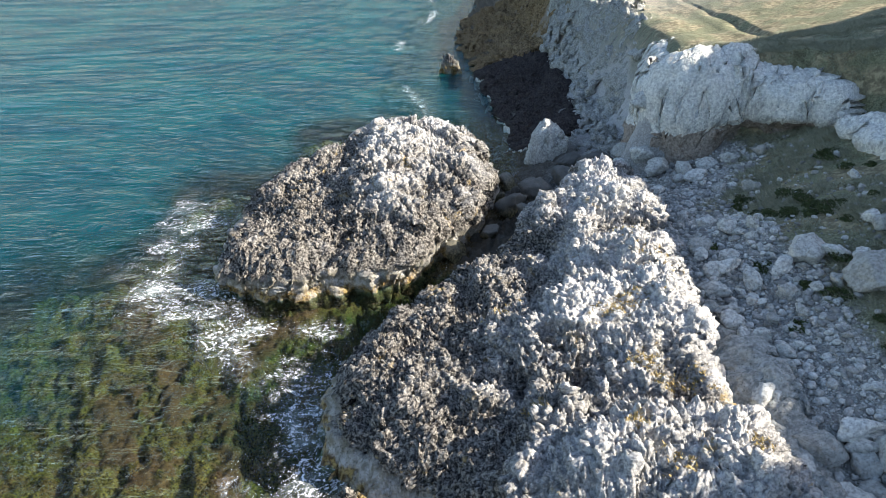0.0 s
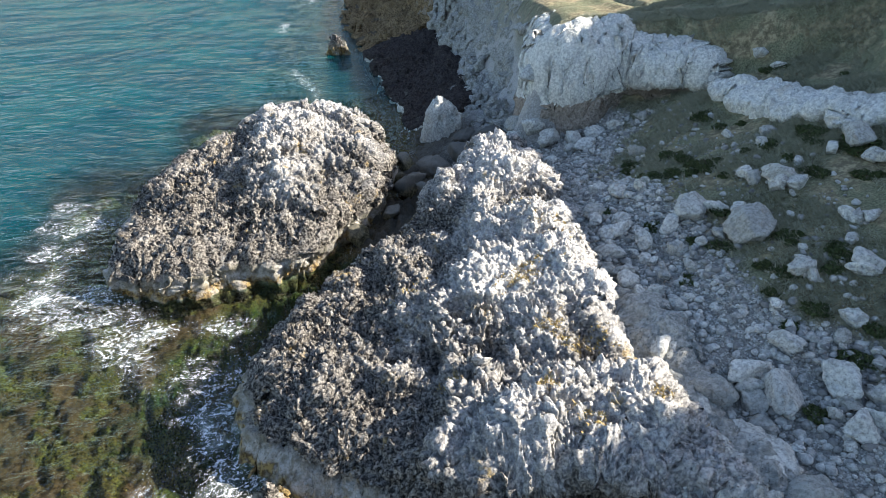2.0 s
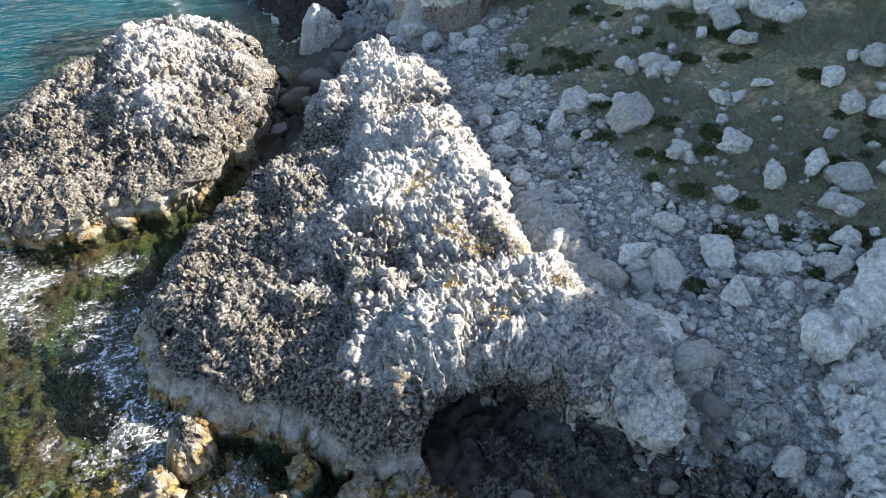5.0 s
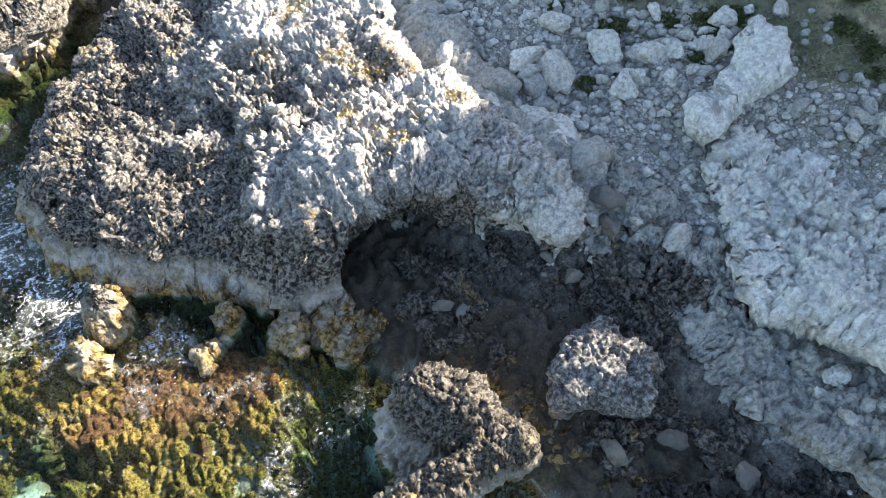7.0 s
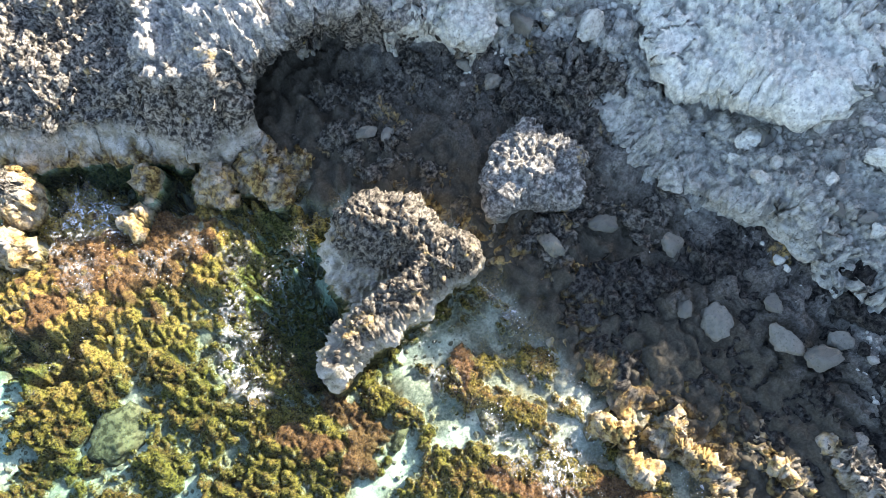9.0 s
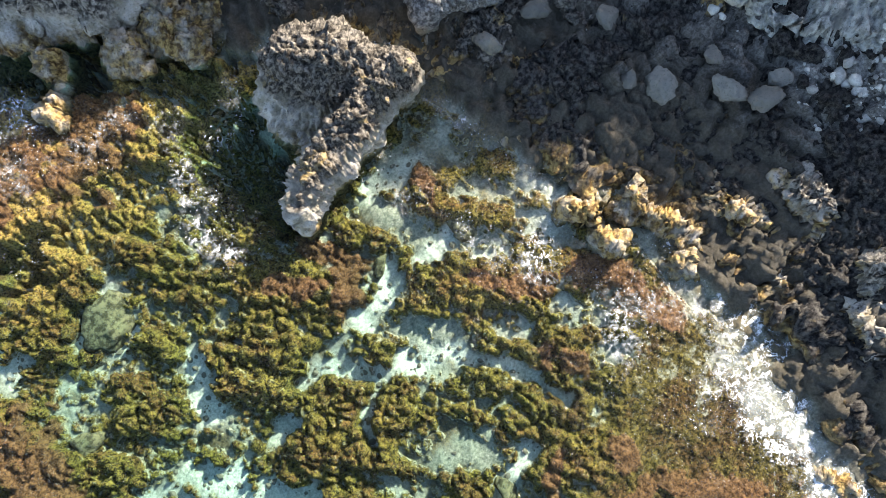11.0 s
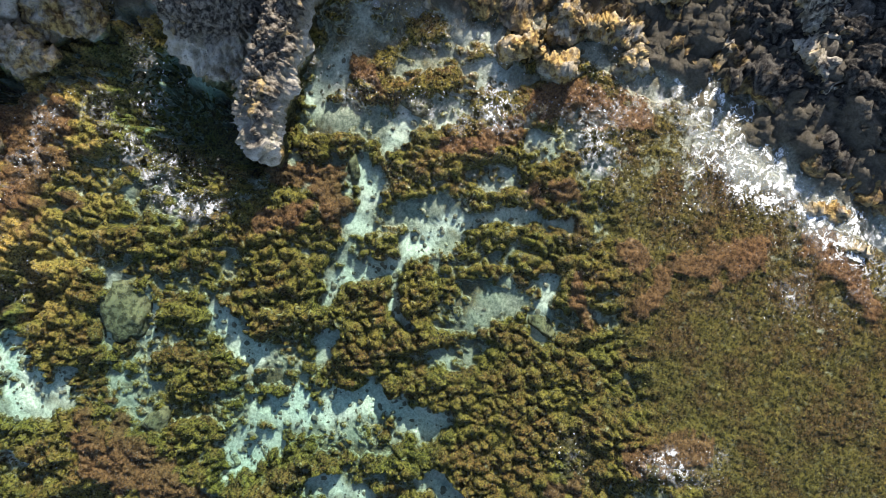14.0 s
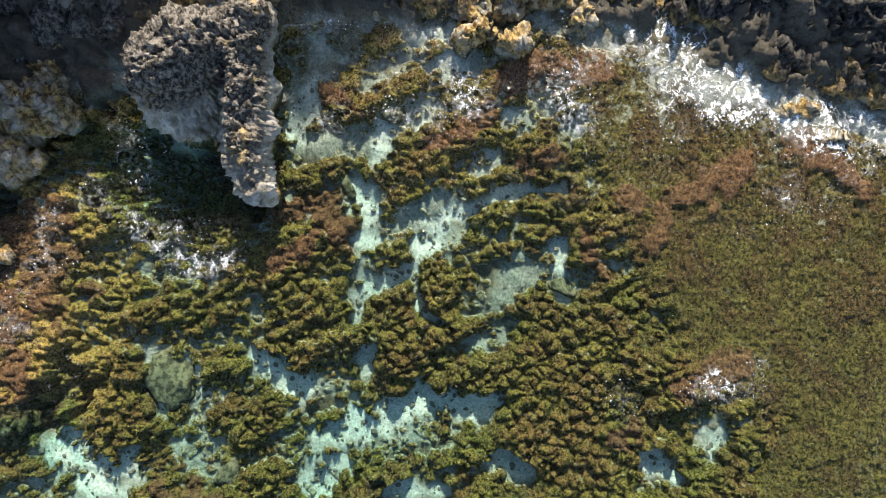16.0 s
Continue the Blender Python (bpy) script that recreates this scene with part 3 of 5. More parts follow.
# ---- ground and sea bed: one sheet ----
# sandy channels between the weed banks: half width, then a line of places
CHANNELS = ((0.36, (0.9, 2.43), (0.42, 2.14), (-0.22, 2.02)), (0.34, (0.21, 0.1), (-0.49, 0.63), (-1.03, 1.06), (-1.37, 1.8)), (0.22, (-1.37, 1.8), (-1.73, 2.26), (-2.14, 2.32)),
            (0.15, (0.24, -0.03), (0.8, -1.25), (0.92, -2.56)), (0.2, (-0.41, -2.55), (-1.21, -2.56), (-1.78, -2.74)), (0.13, (-1.21, 0.96), (-2.1, 0.7), (-2.43, 0.0)),
            (0.36, (-3.09, 4.86), (-3.56, 4.18), (-4.0, 3.69)), (0.42, (-4.93, 2.98), (-4.68, 1.7), (-4.14, 0.6), (-4.35, -0.77)), (0.42, (-5.85, 2.94), (-6.46, 3.36), (-6.9, 3.54)), (0.3, (-7.5, 8.9), (-7.67, 8.3)))
POOLS = ((0.3, (-6.35, 1.38), (-6.29, 0.33)), (0.26, (2.34, 1.5), (1.7, 1.72)), (0.14, (2.61, -1.3),  (2.5, -1.3)), (0.14, (2.57, 0.62), (2.3, 0.9)), (0.13, (-2.35, 4.14), (-2.3, 4.0)), (0.2, (-3.57, 2.18), (-3.01, 2.02)),
         (0.3, (-5.87, -1.7), (-5.7, -1.2)), (0.3, (-5.6, -4.84), (-6.06, -5.49)), (0.3, (-5.21, -6.41), (-5.0, -6.2)), (0.55, (-5.5, 9.5), (-5.9, 8.1), (-6.77, 8.5)), (0.62, (-3.85, 6.75), (-3.75, 6.75)), (0.3, (2.3, 3.7), (3.4, 3.2)))
RED = ((0.35, (0.3, 3.9), (0.5, 2.9), (-0.1, 2.6)), (0.3, (-0.33, 3.3), (-0.95, 4.14)), (0.24, (1.92, 0.56), (2.6, -0.91)), (0.24, (1.41, -1.66), (1.69, -2.41)), (0.2, (-0.32, -3.06), (-1.14, -3.62)), (0.26, (0.8, -4.04), (0.23, -5.0), (-0.54, -4.7)),
       (0.42, (0.64, -5.3), (1.3, -6.7)), (0.4, (-3.73, -5.44), (-3.33, -6.83)), (0.35, (-4.77, -4.17), (-5.0, -4.0)), (0.7, (-0.5, 10.5), (0.26, 9.28)), (0.6, (-3.3, 10.1), (-3.9, 9.9)), (0.3, (3.15, 3.19), (2.89, 2.47)), (0.45, (3.5, -1.5), (3.7, -3.3)), (0.4, (2.0, -8.0), (1.0, -9.5)), (0.7, (-6.7, 6.4), (-7.6, 4.2)))
RED_NORTH = ((0.66, (-11.3, 22.4), (-12.2, 23.1)), (0.55, (-7.0, 17.5), (-7.6, 18.6)), (0.50, (-5.3, 25.0), (-6.7, 22.8), (-7.2, 20.6)), (0.50, (-10.1, 20.9), (-9.0, 18.0)), (0.66, (-6.2, 14.6), (-6.6, 16.2)), (1.0, (-2.2, 10.6), (-0.8, 9.4)),
             (0.72, (-11.2, 19.2), (-10.2, 16.4)), (0.61, (-8.6, 15.6), (-8.8, 15.0)), (0.66, (-12.8, 24.2), (-13.5, 26.0)))


# beds sunk and darkened where rock shade falls; shade built into shape and colour
SHADE_HOLLOWS = ((0.9, (2.2, 8.6), (1.2, 7.7), (0.9, 6.4), (0.7, 5.4)), (1.3, (-3.8, 14.6), (-5.0, 16.4), (-5.4, 18.2), (-4.6, 20.6), (-2.6, 23.2), (0.2, 25.8)), (0.5, (-4.6, 9.9), (-3.6, 9.0)), (0.75, (-3.2, 14.0), (-0.5, 12.4), (1.6, 10.6), (3.0, 9.6)))


def streaks(items, x, y, q, seed=31):
    """A ragged mask along lines: 1 at their middle."""
    out = np.full(len(q), -9.0)
    for half, *line in items:
        for (x0, y0), (x1, y1) in zip(line, line[1:]):
            ex, ey = x1 - x0, y1 - y0
            t = np.clip(((x - x0) * ex + (y - y0) * ey) / (ex * ex + ey * ey), 0, 1)
            out = np.maximum(out, 1.1 - np.sqrt((x - x0 - t * ex) ** 2 + (y - y0 - t * ey) ** 2) / (1.25 * half))
    return ramp(out + 0.7 * fbm(q * 2.6, 4, seed, 0.6), 0.0, 0.85)


def golden(x, y, q):
    """Where bright golden weed grows in the shallows below the outcrop."""
    return ramp(y + 0.9 * fbm(q / 1.3, 3, 211), 7.4, 9.0) * ramp(y + 0.25 * x, 14.5, 12.5) * ramp(x, -5.5, -3.5)


def reef(x, y):
    """Top of the weed banks over the sea bed, with the red mats, the sandy channels and the shade hollows."""
    q = xyz(x, y)
    base = np.interp(land(x, y), (-8, -4, -2.4, -1.6, -0.9, -0.35, 0.0), (-8.5, -4.2, -1.5, -0.85, -0.46, -0.2, -0.06))
    sand = streaks(CHANNELS + POOLS, x, y, q)
    shade_hollow = streaks(SHADE_HOLLOWS, x, y, q, 39)
    red = streaks(RED + RED_NORTH, x, y, q, 37) * (1 - sand) * (1 - shade_hollow)
    across, along = 0.93 * x + 0.36 * y, 0.36 * x - 0.93 * y
    rows = fbm(np.stack([across * 1.75, along * 0.8, 0 * x], 1), 3, 201)
    clump = knobs(q * np.array((1.15, 0.85, 1)), 0.29, 203)
    fine = billow(q / 0.17, 3, 205, 0.6)
    gaps = fbm(q / 1.9, 3, 207)
    turf = ramp(np.interp(x, (-4.6, -2.9, -1.7, 0.9, 4), (-7, -5, -4.2, -2.7, -2.2)) - y + 0.7 * fbm(q / 0.9, 2, 209), -0.3, 0.9)
    rough = (1 - 0.84 * turf) * (1 - 0.5 * red)
    z = base - 0.12 * ramp(y, 12, 16) + rough * (0.20 * np.tanh(2.6 * rows) + 0.23 * clump - 0.10 * ramp(gaps, -0.1, 0.6)) + 0.11 * (1 - 0.5 * turf) * fine + 0.07 * turf + 0.12 * red
    gold = golden(x, y, q)
    z = z + 0.10 * gold - 0.55 * sand - 0.9 * shade_hollow
    shore = x - np.interp(y, SHORE_Y, SHORE_X)
    z = np.minimum(z, -0.035 - 0.02 * (1 + fine)) - 0.6 * ramp(shore, -0.6, 0.2)
    return z, red, sand, turf, shade_hollow


def ground_heights(x, y):
    """Full ground height and its cover masks at flat arrays of places."""
    q = xyz(x, y)
    z = land(x, y)
    d = x - np.interp(y, SHORE_Y, SHORE_X)
    out = np.abs(d) + np.abs(y)
    z = z + ramp(out, 30, 300) * 0.4 * fbm(q / 14.0, 3, 5)
    sea = ramp(z, 0.1, -0.25)
    _, red, sand, _, shade_hollow = reef(x, y)
    sand = np.maximum(sand, 0.5 * ramp(fbm(q / 1.4, 4, 61), -0.1, 0.5))
    weed = np.maximum(0.75 * ramp(fbm(q * 1.6, 4, 66), 0.0, 0.4) * (1 - sand), ramp(z, -1.5, -2.4))
    sand = sand * (1 - shade_hollow)
    # dark weed colour fills these hollows in place of shade
    weed = np.maximum(weed, np.maximum(0.9 * ramp(y, 11, 14), shade_hollow))
    z_sea = z * (1 - 0.23 * ramp(y, 16, 12)) - 1.0 * shade_hollow + 0.10 * fbm(q / 0.8, 3, 68) + 0.07 * knobs(q, 0.4, 69) - 0.06 * sand
    z_sea = z_sea - 1.5 * ramp(y, 50, 58) * ramp(d, 0.2, -1.0)
    z_sea = np.minimum(z_sea, -0.06 + 0.25 * ramp(d, -1.5, 0.3))
    # land relief
    edge = np.interp(y, (-6, 4, 8, 11.3, 13.2, 15.8, 18.3, 21.4, 25.6, 28, 31, 34), (17, 16, 15, 14.2, 12.9, 11.9, 11.4, 11.9, 12.1, 11.6, 15, 16))
    grass = np.where(y < 34, ramp(x - edge + 1.1 * fbm(q / 1.6, 4, 71), -0.5, 0.9), ramp(z + 1.3 * fbm(q / 3.2, 3, 71) + 0.10 * (x - 13), 3.7, 5.0)) * ramp(d, 6, 9)
    grass = grass * (1 - ramp(y, 45, 60) * 0.4)
    north = ramp(y, 33, 37) * ramp(d, 16, 11)
    crust = ramp(z + 0.7 * fbm(q / 2.0, 3, 73), 2.3, 1.1)
    crust = np.maximum(crust * (1 - 0.6 * north), ramp(out, 0, 1) * 0.3 * np.exp(-((x - 7.5) / 3.0) ** 2 - ((y - 60) / 9) ** 2))
    pale = north * ramp(x, 7, 11)
    rock_amp = np.clip(0.30 * crust + 0.05 * north + 0.10, 0, 0.5) * (1 - 0.85 * grass)
    z_land = z + rock_amp * (0.9 * billow(q / 0.55, 4, 75, 0.6) + 0.5 * knobs(q, 0.3, 77)) + 0.18 * fbm(q / 1.7, 4, 79) * (1 - 0.5 * grass)
    z = z_land * (1 - sea) + z_sea * sea
    litter_shade = ramp(np.exp(-((x - 7.2 + 0.05 * (y - 55)) / 2.6) ** 2 - ((y - 57) / 11) ** 2) + 0.25 * fbm(q / 1.8, 3, 85), 0.35, 0.6)
    return z, dict(litter_shade=litter_shade, brown=ramp(y + 1.5 * fbm(q / 3.0, 3, 86), 58, 66), grass=grass, crust=crust, pale=pale, weed=weed, redweed=0.4 * red * sea, sand=sand)


gx = steps(-13.0, 21.0, 0.085, -3200, 3200)
gy = steps(-12.5, 42.0, 0.105, -3200, 3200, 1.03)
GX, GY = (a.ravel() for a in np.meshgrid(gx, gy, indexing="ij"))
GZ, masks = ground_heights(GX, GY)

def ground_at(x, y):
    """Height and cover of the finished ground sheet at given places."""
    x, y = np.atleast_1d(np.asarray(x, float)), np.atleast_1d(np.asarray(y, float))
    i = np.clip(np.searchsorted(gx, x) - 1, 0, len(gx) - 2)
    j = np.clip(np.searchsorted(gy, y) - 1, 0, len(gy) - 2)
    u, v = np.clip((x - gx[i]) / (gx[i + 1] - gx[i]), 0, 1), np.clip((y - gy[j]) / (gy[j + 1] - gy[j]), 0, 1)
    k, m = i * len(gy) + j, len(gy)
    pick = lambda a: (a[k] * (1 - u) + a[k + m] * u) * (1 - v) + (a[k + 1] * (1 - u) + a[k + m + 1] * u) * v
    return pick(GZ), {key: pick(a) for key, a in masks.items()}


ground = sheet_object("ground", np.stack([GX, GY, GZ], 1), grid_faces(len(gx), len(gy)), GROUND, True, masks)
tagged(ground, "rocky shore slope of rubble and grass running under clear sea", "ground", kind="structure")

# ---- water ----
FOAM = ((-13.2, 31.7, 1.8), (-12.1, 27.5, 2.0), (-10.4, 24.1, 1.8), (-8.4, 22.0, 1.6), (-7.7, 20.2, 1.2), (-12.4, 25.0, 1.6), (-13.3, 34.6, 1.2), (-4.9, 21.7, 1.2), (-4.8, 19.0, 1.4),
        (-4.2, 17.3, 1.4), (-3.4, 15.7, 1.5), (-3.9, 14.8, 1.5), (-2.6, 16.0, 1.2), (-3.9, 13.1, 1.0), (2.1, 8.1, 0.9), (-1.6, 11.4, 1.2), (-0.4, 8.6, 1.1), (-3.3, 11.6, 1.3), (1.6, 7.4, 0.7))
FOAM_SOUTH = ((0.4, 6.3, 0.5), (0.0, 7.4, 0.6), (2.6, 3.3, 0.8), (2.8, 1.0, 0.8), (3.3, -0.4, 0.9), (4.2, -4.6, 1.2), (3.6, -5.2, 1.4), (3.0, -5.6, 1.4), (2.8, -6.8, 1.4), (2.3, -7.8, 1.3),
              (1.8, -9.2, 1.3), (3.4, -2.2, 0.9), (2.2, -4.3, 0.9), (-2.9, 10.0, 0.8), (0.0, 8.5, 0.9), (-0.8, 6.2, 0.8), (-3.6, -6.4, 0.6), (-4.4, -4.0, 0.5))
THICK = ((4.0, -5.0, 0.9), (3.0, -5.6, 1.1), (2.9, -6.7, 1.1), (3.3, -4.3, 1.0), (4.6, -4.2, 0.7), (2.4, -8.1, 1.0), (-4.6, 16.6, 1.1), (-2.6, 14.6, 0.8), (-13.0, 31.0, 1.0), (-5.2, 19.6, 0.7), (-4.0, 14.9, 1.5), (-3.3, 13.6, 1.2), (-3.6, 17.0, 0.8), (-3.6, 12.4, 0.8), (-4.9, 18.0, 0.6), (-12.6, 29.4, 1.3), (-11.6, 25.6, 1.3), (-9.8, 23.4, 1.1), (-7.3, 21.7, 0.9), (-5.0, 19.9, 0.8), (-3.4, 11.7, 0.6), (1.9, -9.2, 0.8))
wx = steps(-16.0, 8.0, 0.14, -3300, 3300)
wy = steps(-12.0, 46.0, 0.20, -3300, 3300, 1.05)
WX, WY = (a.ravel() for a in np.meshgrid(wx, wy, indexing="ij"))
q = xyz(WX, WY)
bed, _ = ground_at(WX, WY)
shallow = np.clip(-bed, 0, 9)
bed = np.maximum(bed, reef(WX, WY)[0])
depth = np.clip(-bed, 0.0, 40)
veil = 1 - np.exp(-0.5 * np.maximum(0, -np.maximum(land(WX, WY), np.where(depth < 4, -depth, -99)) - 1.1))
# the far strip is veiled to imitate sky reflected on the water
veil = np.maximum(veil, 0.7 * ramp(WY, 46, 56))
foam = np.zeros(len(q))
FX, FY = WX + 0.9 * fbm(q / 1.7, 3, 97), WY + 0.9 * fbm(q / 1.7 + 30, 3, 98)
for a, b, r in FOAM + FOAM_SOUTH:
    foam = np.maximum(foam, (0.60 if b < 13 else 0.78) * np.exp(-((FX - a) ** 2 + (FY - b) ** 2) / (1.9 * r * r)))
for a, b, r in THICK:
    foam = np.maximum(foam, (1.3 if b < 10 else 1.2) * np.exp(-((FX - a) ** 2 + (FY - b) ** 2) / (r * r * (1.0 if b < 10 else 0.7))))
foam = np.maximum(foam, 0.44 * ramp(shallow, 0.45, 0.15) * ramp(WY, 46, 40))
surf = np.exp(-((WX - np.interp(WY, SHORE_Y, SHORE_X) + 6.5 + 1.5 * np.sin(WY * 0.11)) / 0.8) ** 2) * ramp(WY, 46, 56)
foam = np.maximum(foam, 0.8 * surf * ramp(fbm(q / 5.0, 3, 91), -0.1, 0.5))
foam = foam * (0.75 + 0.35 * fbm(q / 1.4, 3, 93))
far = ramp(np.abs(WX) + np.abs(WY), 60, 400)
cross = 0.53 * WX + 0.85 * WY
along = 0.85 * WX - 0.53 * WY
wave = 0.6 * fbm(np.stack([along * 0.12, cross * 0.45, 0 * cross], 1), 3, 95) + 0.4 * fbm(np.stack([along * 0.35, cross * 1.1, 0 * cross], 1), 2, 96)
swell = 0.13 * wave * (1 - far) * ramp(depth, 0, 2.2)
water = sheet_object("water", np.stack([WX, WY, swell], 1), grid_faces(len(wx), len(wy)), WATER, True, dict(depth=depth, foam=foam, veil=veil))
tagged(water, "clear teal sea water with torn white foam along the rocks", "sea", kind="structure")

# ---- large rocks ----
MAIN = [(-2.9, 15.7), (-3.5, 17.5), (-3.0, 19.2), (-1.85, 21.4), (0.5, 23.6), (2.3, 25.5), (4.6, 28.9), (6.7, 30.7), (8.6, 31.3), (9.6, 29.0), (9.4, 24.4), (8.2, 20.0),
        (7.9, 16.5), (8.0, 14.0), (8.5, 12.0), (8.8, 9.8), (8.7, 8.2), (8.1, 7.5), (7.5, 8.0), (7.0, 8.7), (6.2, 9.6), (4.9, 10.2), (4.5, 10.5), (3.4, 10.7), (2.7, 10.2), (1.8, 11.1), (0.7, 12.4), (-0.3, 13.4), (-1.9, 14.7)]


def main_notch(x, y):
    """The foot slopes out into the water seaward, and a hollow runs in under the south face."""
    return -0.75 * ramp(x, 3.2, 2.2) * ramp(y, 24, 20) + 1.1 * ramp(x, 2.9, 3.7) * ramp(x, 6.6, 5.6) * ramp(y, 12, 11) + 0.12 + 0.8 * ramp(x, 6.0, 6.8) * ramp(y, 10.6, 9.6)


main = rock("karst_outcrop", MAIN, rise_main, lambda x, y: np.minimum(land(x, y) - 0.5, 1.2), KARST, 0.034, 1.0, main_notch, 0.29, 0.29, 3, 0.3, 0.65)
tagged(main, "large jagged grey limestone outcrop with bleached crest above the sea", "rock")

STACK = [(-9.0, 24.6), (-6.4, 24.2), (-3.8, 25.0), (-1.2, 26.2), (0.2, 28.0), (2.2, 31.2), (3.0, 34.8), (2.9, 37.6), (1.2, 39.2), (-0.7, 40.8), (-4.0, 40.2), (-7.2, 37.4), (-8.7, 34.6), (-10.0, 31.5), (-9.6, 27.0)]
stack = rock("offshore_rock", STACK, rise_stack, -0.9, KARST, 0.046, 1.3, 0.25, 0.44, 0.37, 13, 0.5, 0.55)
tagged(stack, "knobbly dark limestone sea rock ringed by white foam", "rock")

SPUR = [(2.5, 6.95), (2.9, 7.1), (3.7, 6.9), (4.3, 6.45), (4.55, 5.95), (4.4, 5.55), (4.56, 5.06), (4.95, 4.6), (4.9, 4.15), (4.4, 3.9), (3.7, 4.02), (2.9, 4.05), (1.9, 4.05), (1.2, 4.02), (0.5, 4.0), (0.46, 4.5), (0.9, 4.95), (1.5, 5.1), (1.9, 5.4), (1.85, 6.0), (1.9, 6.5)]
spur = rock("spur_rock", SPUR, rise_spur, -0.8, SPUR_STONE, 0.026, 0.45, 0.1, 0.24, 0.20, 23, 0.12, 0.25)
tagged(spur, "pitted limestone spur rock with pale tip over the shallows", "rock")

BLOCK = [(6.7, 5.9), (5.7, 4.9), (5.7, 4.5), (6.3, 4.3), (7.2, 3.4), (8.1, 4.2), (8.2, 5.2), (7.7, 6.1)]
block = rock("block_rock", BLOCK, rise_block, lambda x, y: land(x, y) - 0.4, BLOCK_STONE, 0.030, 0.5, 0.15, 0.22, 0.14, 33, 0.15, 0.15)
tagged(block, "pale sunlit knobbly limestone block on dark shore", "rock")

WHITE = [(11.7, 7.5), (11.3, 6.6), (11.2, 5.2), (10.8, 4.6), (10.7, 3.3), (11.0, 2.2), (11.8, 0.6), (13.0, 0.4), (14.6, 1.0), (15.0, 4.0), (14.4, 6.5), (13.1, 7.6)]
white = rock("limestone_ledge", WHITE, rise_white, lambda x, y: land(x, y) - 0.5, PALE, 0.046, 0.9, 0.5, 0.40, 0.33, 43, 0.5, 0.5)
tagged(white, "rounded pale limestone ledge over the rubble slope", "rock")
WHITE_UP = [(11.8, 8.4), (12.6, 8.9), (13.2, 8.6), (14.6, 9.6), (15.6, 9.0), (14.6, 7.8), (13.2, 7.7), (12.2, 7.6)]
white_up = rock("limestone_ledge", WHITE_UP, lambda x, y: land(x, y) + 0.8, lambda x, y: land(x, y) - 0.5, PALE, 0.06, 0.6, 0.3, 0.4, 0.16, 47, 0.25, 0.2)
tagged(white_up, "broken pale limestone ledge among green shrubs", "rock")

# ---- white cliff ----
CLIFF = [(11.0, 34.6), (12.2, 34.0), (14.5, 33.6), (17.2, 32.2), (18.6, 30.6), (19.6, 30.2), (20.6, 31.0), (20.5, 35.0), (19, 42), (15.5, 47), (13.2, 46), (11.6, 41), (10.6, 37.5)]
cliff = rock("white_cliff", CLIFF, lambda x, y: 7.3 + 0.10 * (x - 14) + 0.06 * (y - 34) + 0.8 * ramp(x, 17.5, 14.0) - 1.6 * ramp(y, 35.5, 39), lambda x, y: np.minimum(land(x, 33.0) - 0.6, 4.0), PALE, 0.085, 2.4, lambda x, y: 0.1 + 1.2 * ramp(x, 13.2, 15.0), 0.55, 0.26, 53, 0.4, 0.3, 0.42, OCHRE_STONE)
tagged(cliff, "white limestone cliff with an undercut ochre hollow at its foot", "cliff")
BAND = [(17.5, 28.2), (17.9, 25.8), (18.2, 23.4), (18.9, 21.3), (19.8, 18.8), (20.6, 19.2), (20.6, 21.6), (20.2, 24.4), (19.9, 27.0), (19.4, 29.8), (18.2, 30.6)]
band = rock("white_ledge", BAND, lambda x, y: land(x, y) + 0.7, lambda x, y: land(x, y) - 0.5, PALE, 0.07, 0.7, 0.25, 0.5, 0.2, 59, 0.35, 0.25)
tagged(band, "white limestone ledge running across the grassy hillside", "cliff")

BEDROCK = [(8.3, 17.2), (9.3, 16.6), (9.7, 13.6), (10.1, 11.2), (10.4, 9.2), (9.4, 7.8), (8.5, 8.4), (8.2, 10.5), (7.4, 12.5), (7.4, 15)]
bedrock = rock("smooth_bedrock", BEDROCK, lambda x, y: land(x, y) + 0.45 + 0.25 * np.sin(1.7 * x + 1.1 * y), lambda x, y: land(x, y) - 0.5, GREY, 0.05, 0.8, -0.1, 0.75, 0.17, 61, 0.4, 0.35)
tagged(bedrock, "smooth fluted grey bedrock beside the jagged outcrop", "rock")
NORTH = [(8.4, 43.5), (9, 39.5), (10.6, 37.0), (12.4, 42), (13.8, 48), (15.6, 60), (15.6, 76), (12.5, 78), (11.0, 70), (9.6, 64), (9.8, 60), (10.2, 50)]
north_slope = rock("karst_slope", NORTH, lambda x, y: land(x, y) + 0.45, lambda x, y: land(x, y) - 0.8, GREY, 0.075, 1.2, -0.2, 0.55, 0.5, 67, 0.8, 0.5)
tagged(north_slope, "shaded grey karst slope falling to the water", "rock")

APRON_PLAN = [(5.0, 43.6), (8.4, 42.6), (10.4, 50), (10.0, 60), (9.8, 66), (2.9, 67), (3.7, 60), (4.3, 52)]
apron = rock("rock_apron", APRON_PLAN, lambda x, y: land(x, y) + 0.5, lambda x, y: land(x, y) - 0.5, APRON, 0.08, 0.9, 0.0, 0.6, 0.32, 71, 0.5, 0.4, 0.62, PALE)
tagged(apron, "rock apron coloured dark for litter and shade, with a pale rim along the water", "rock")

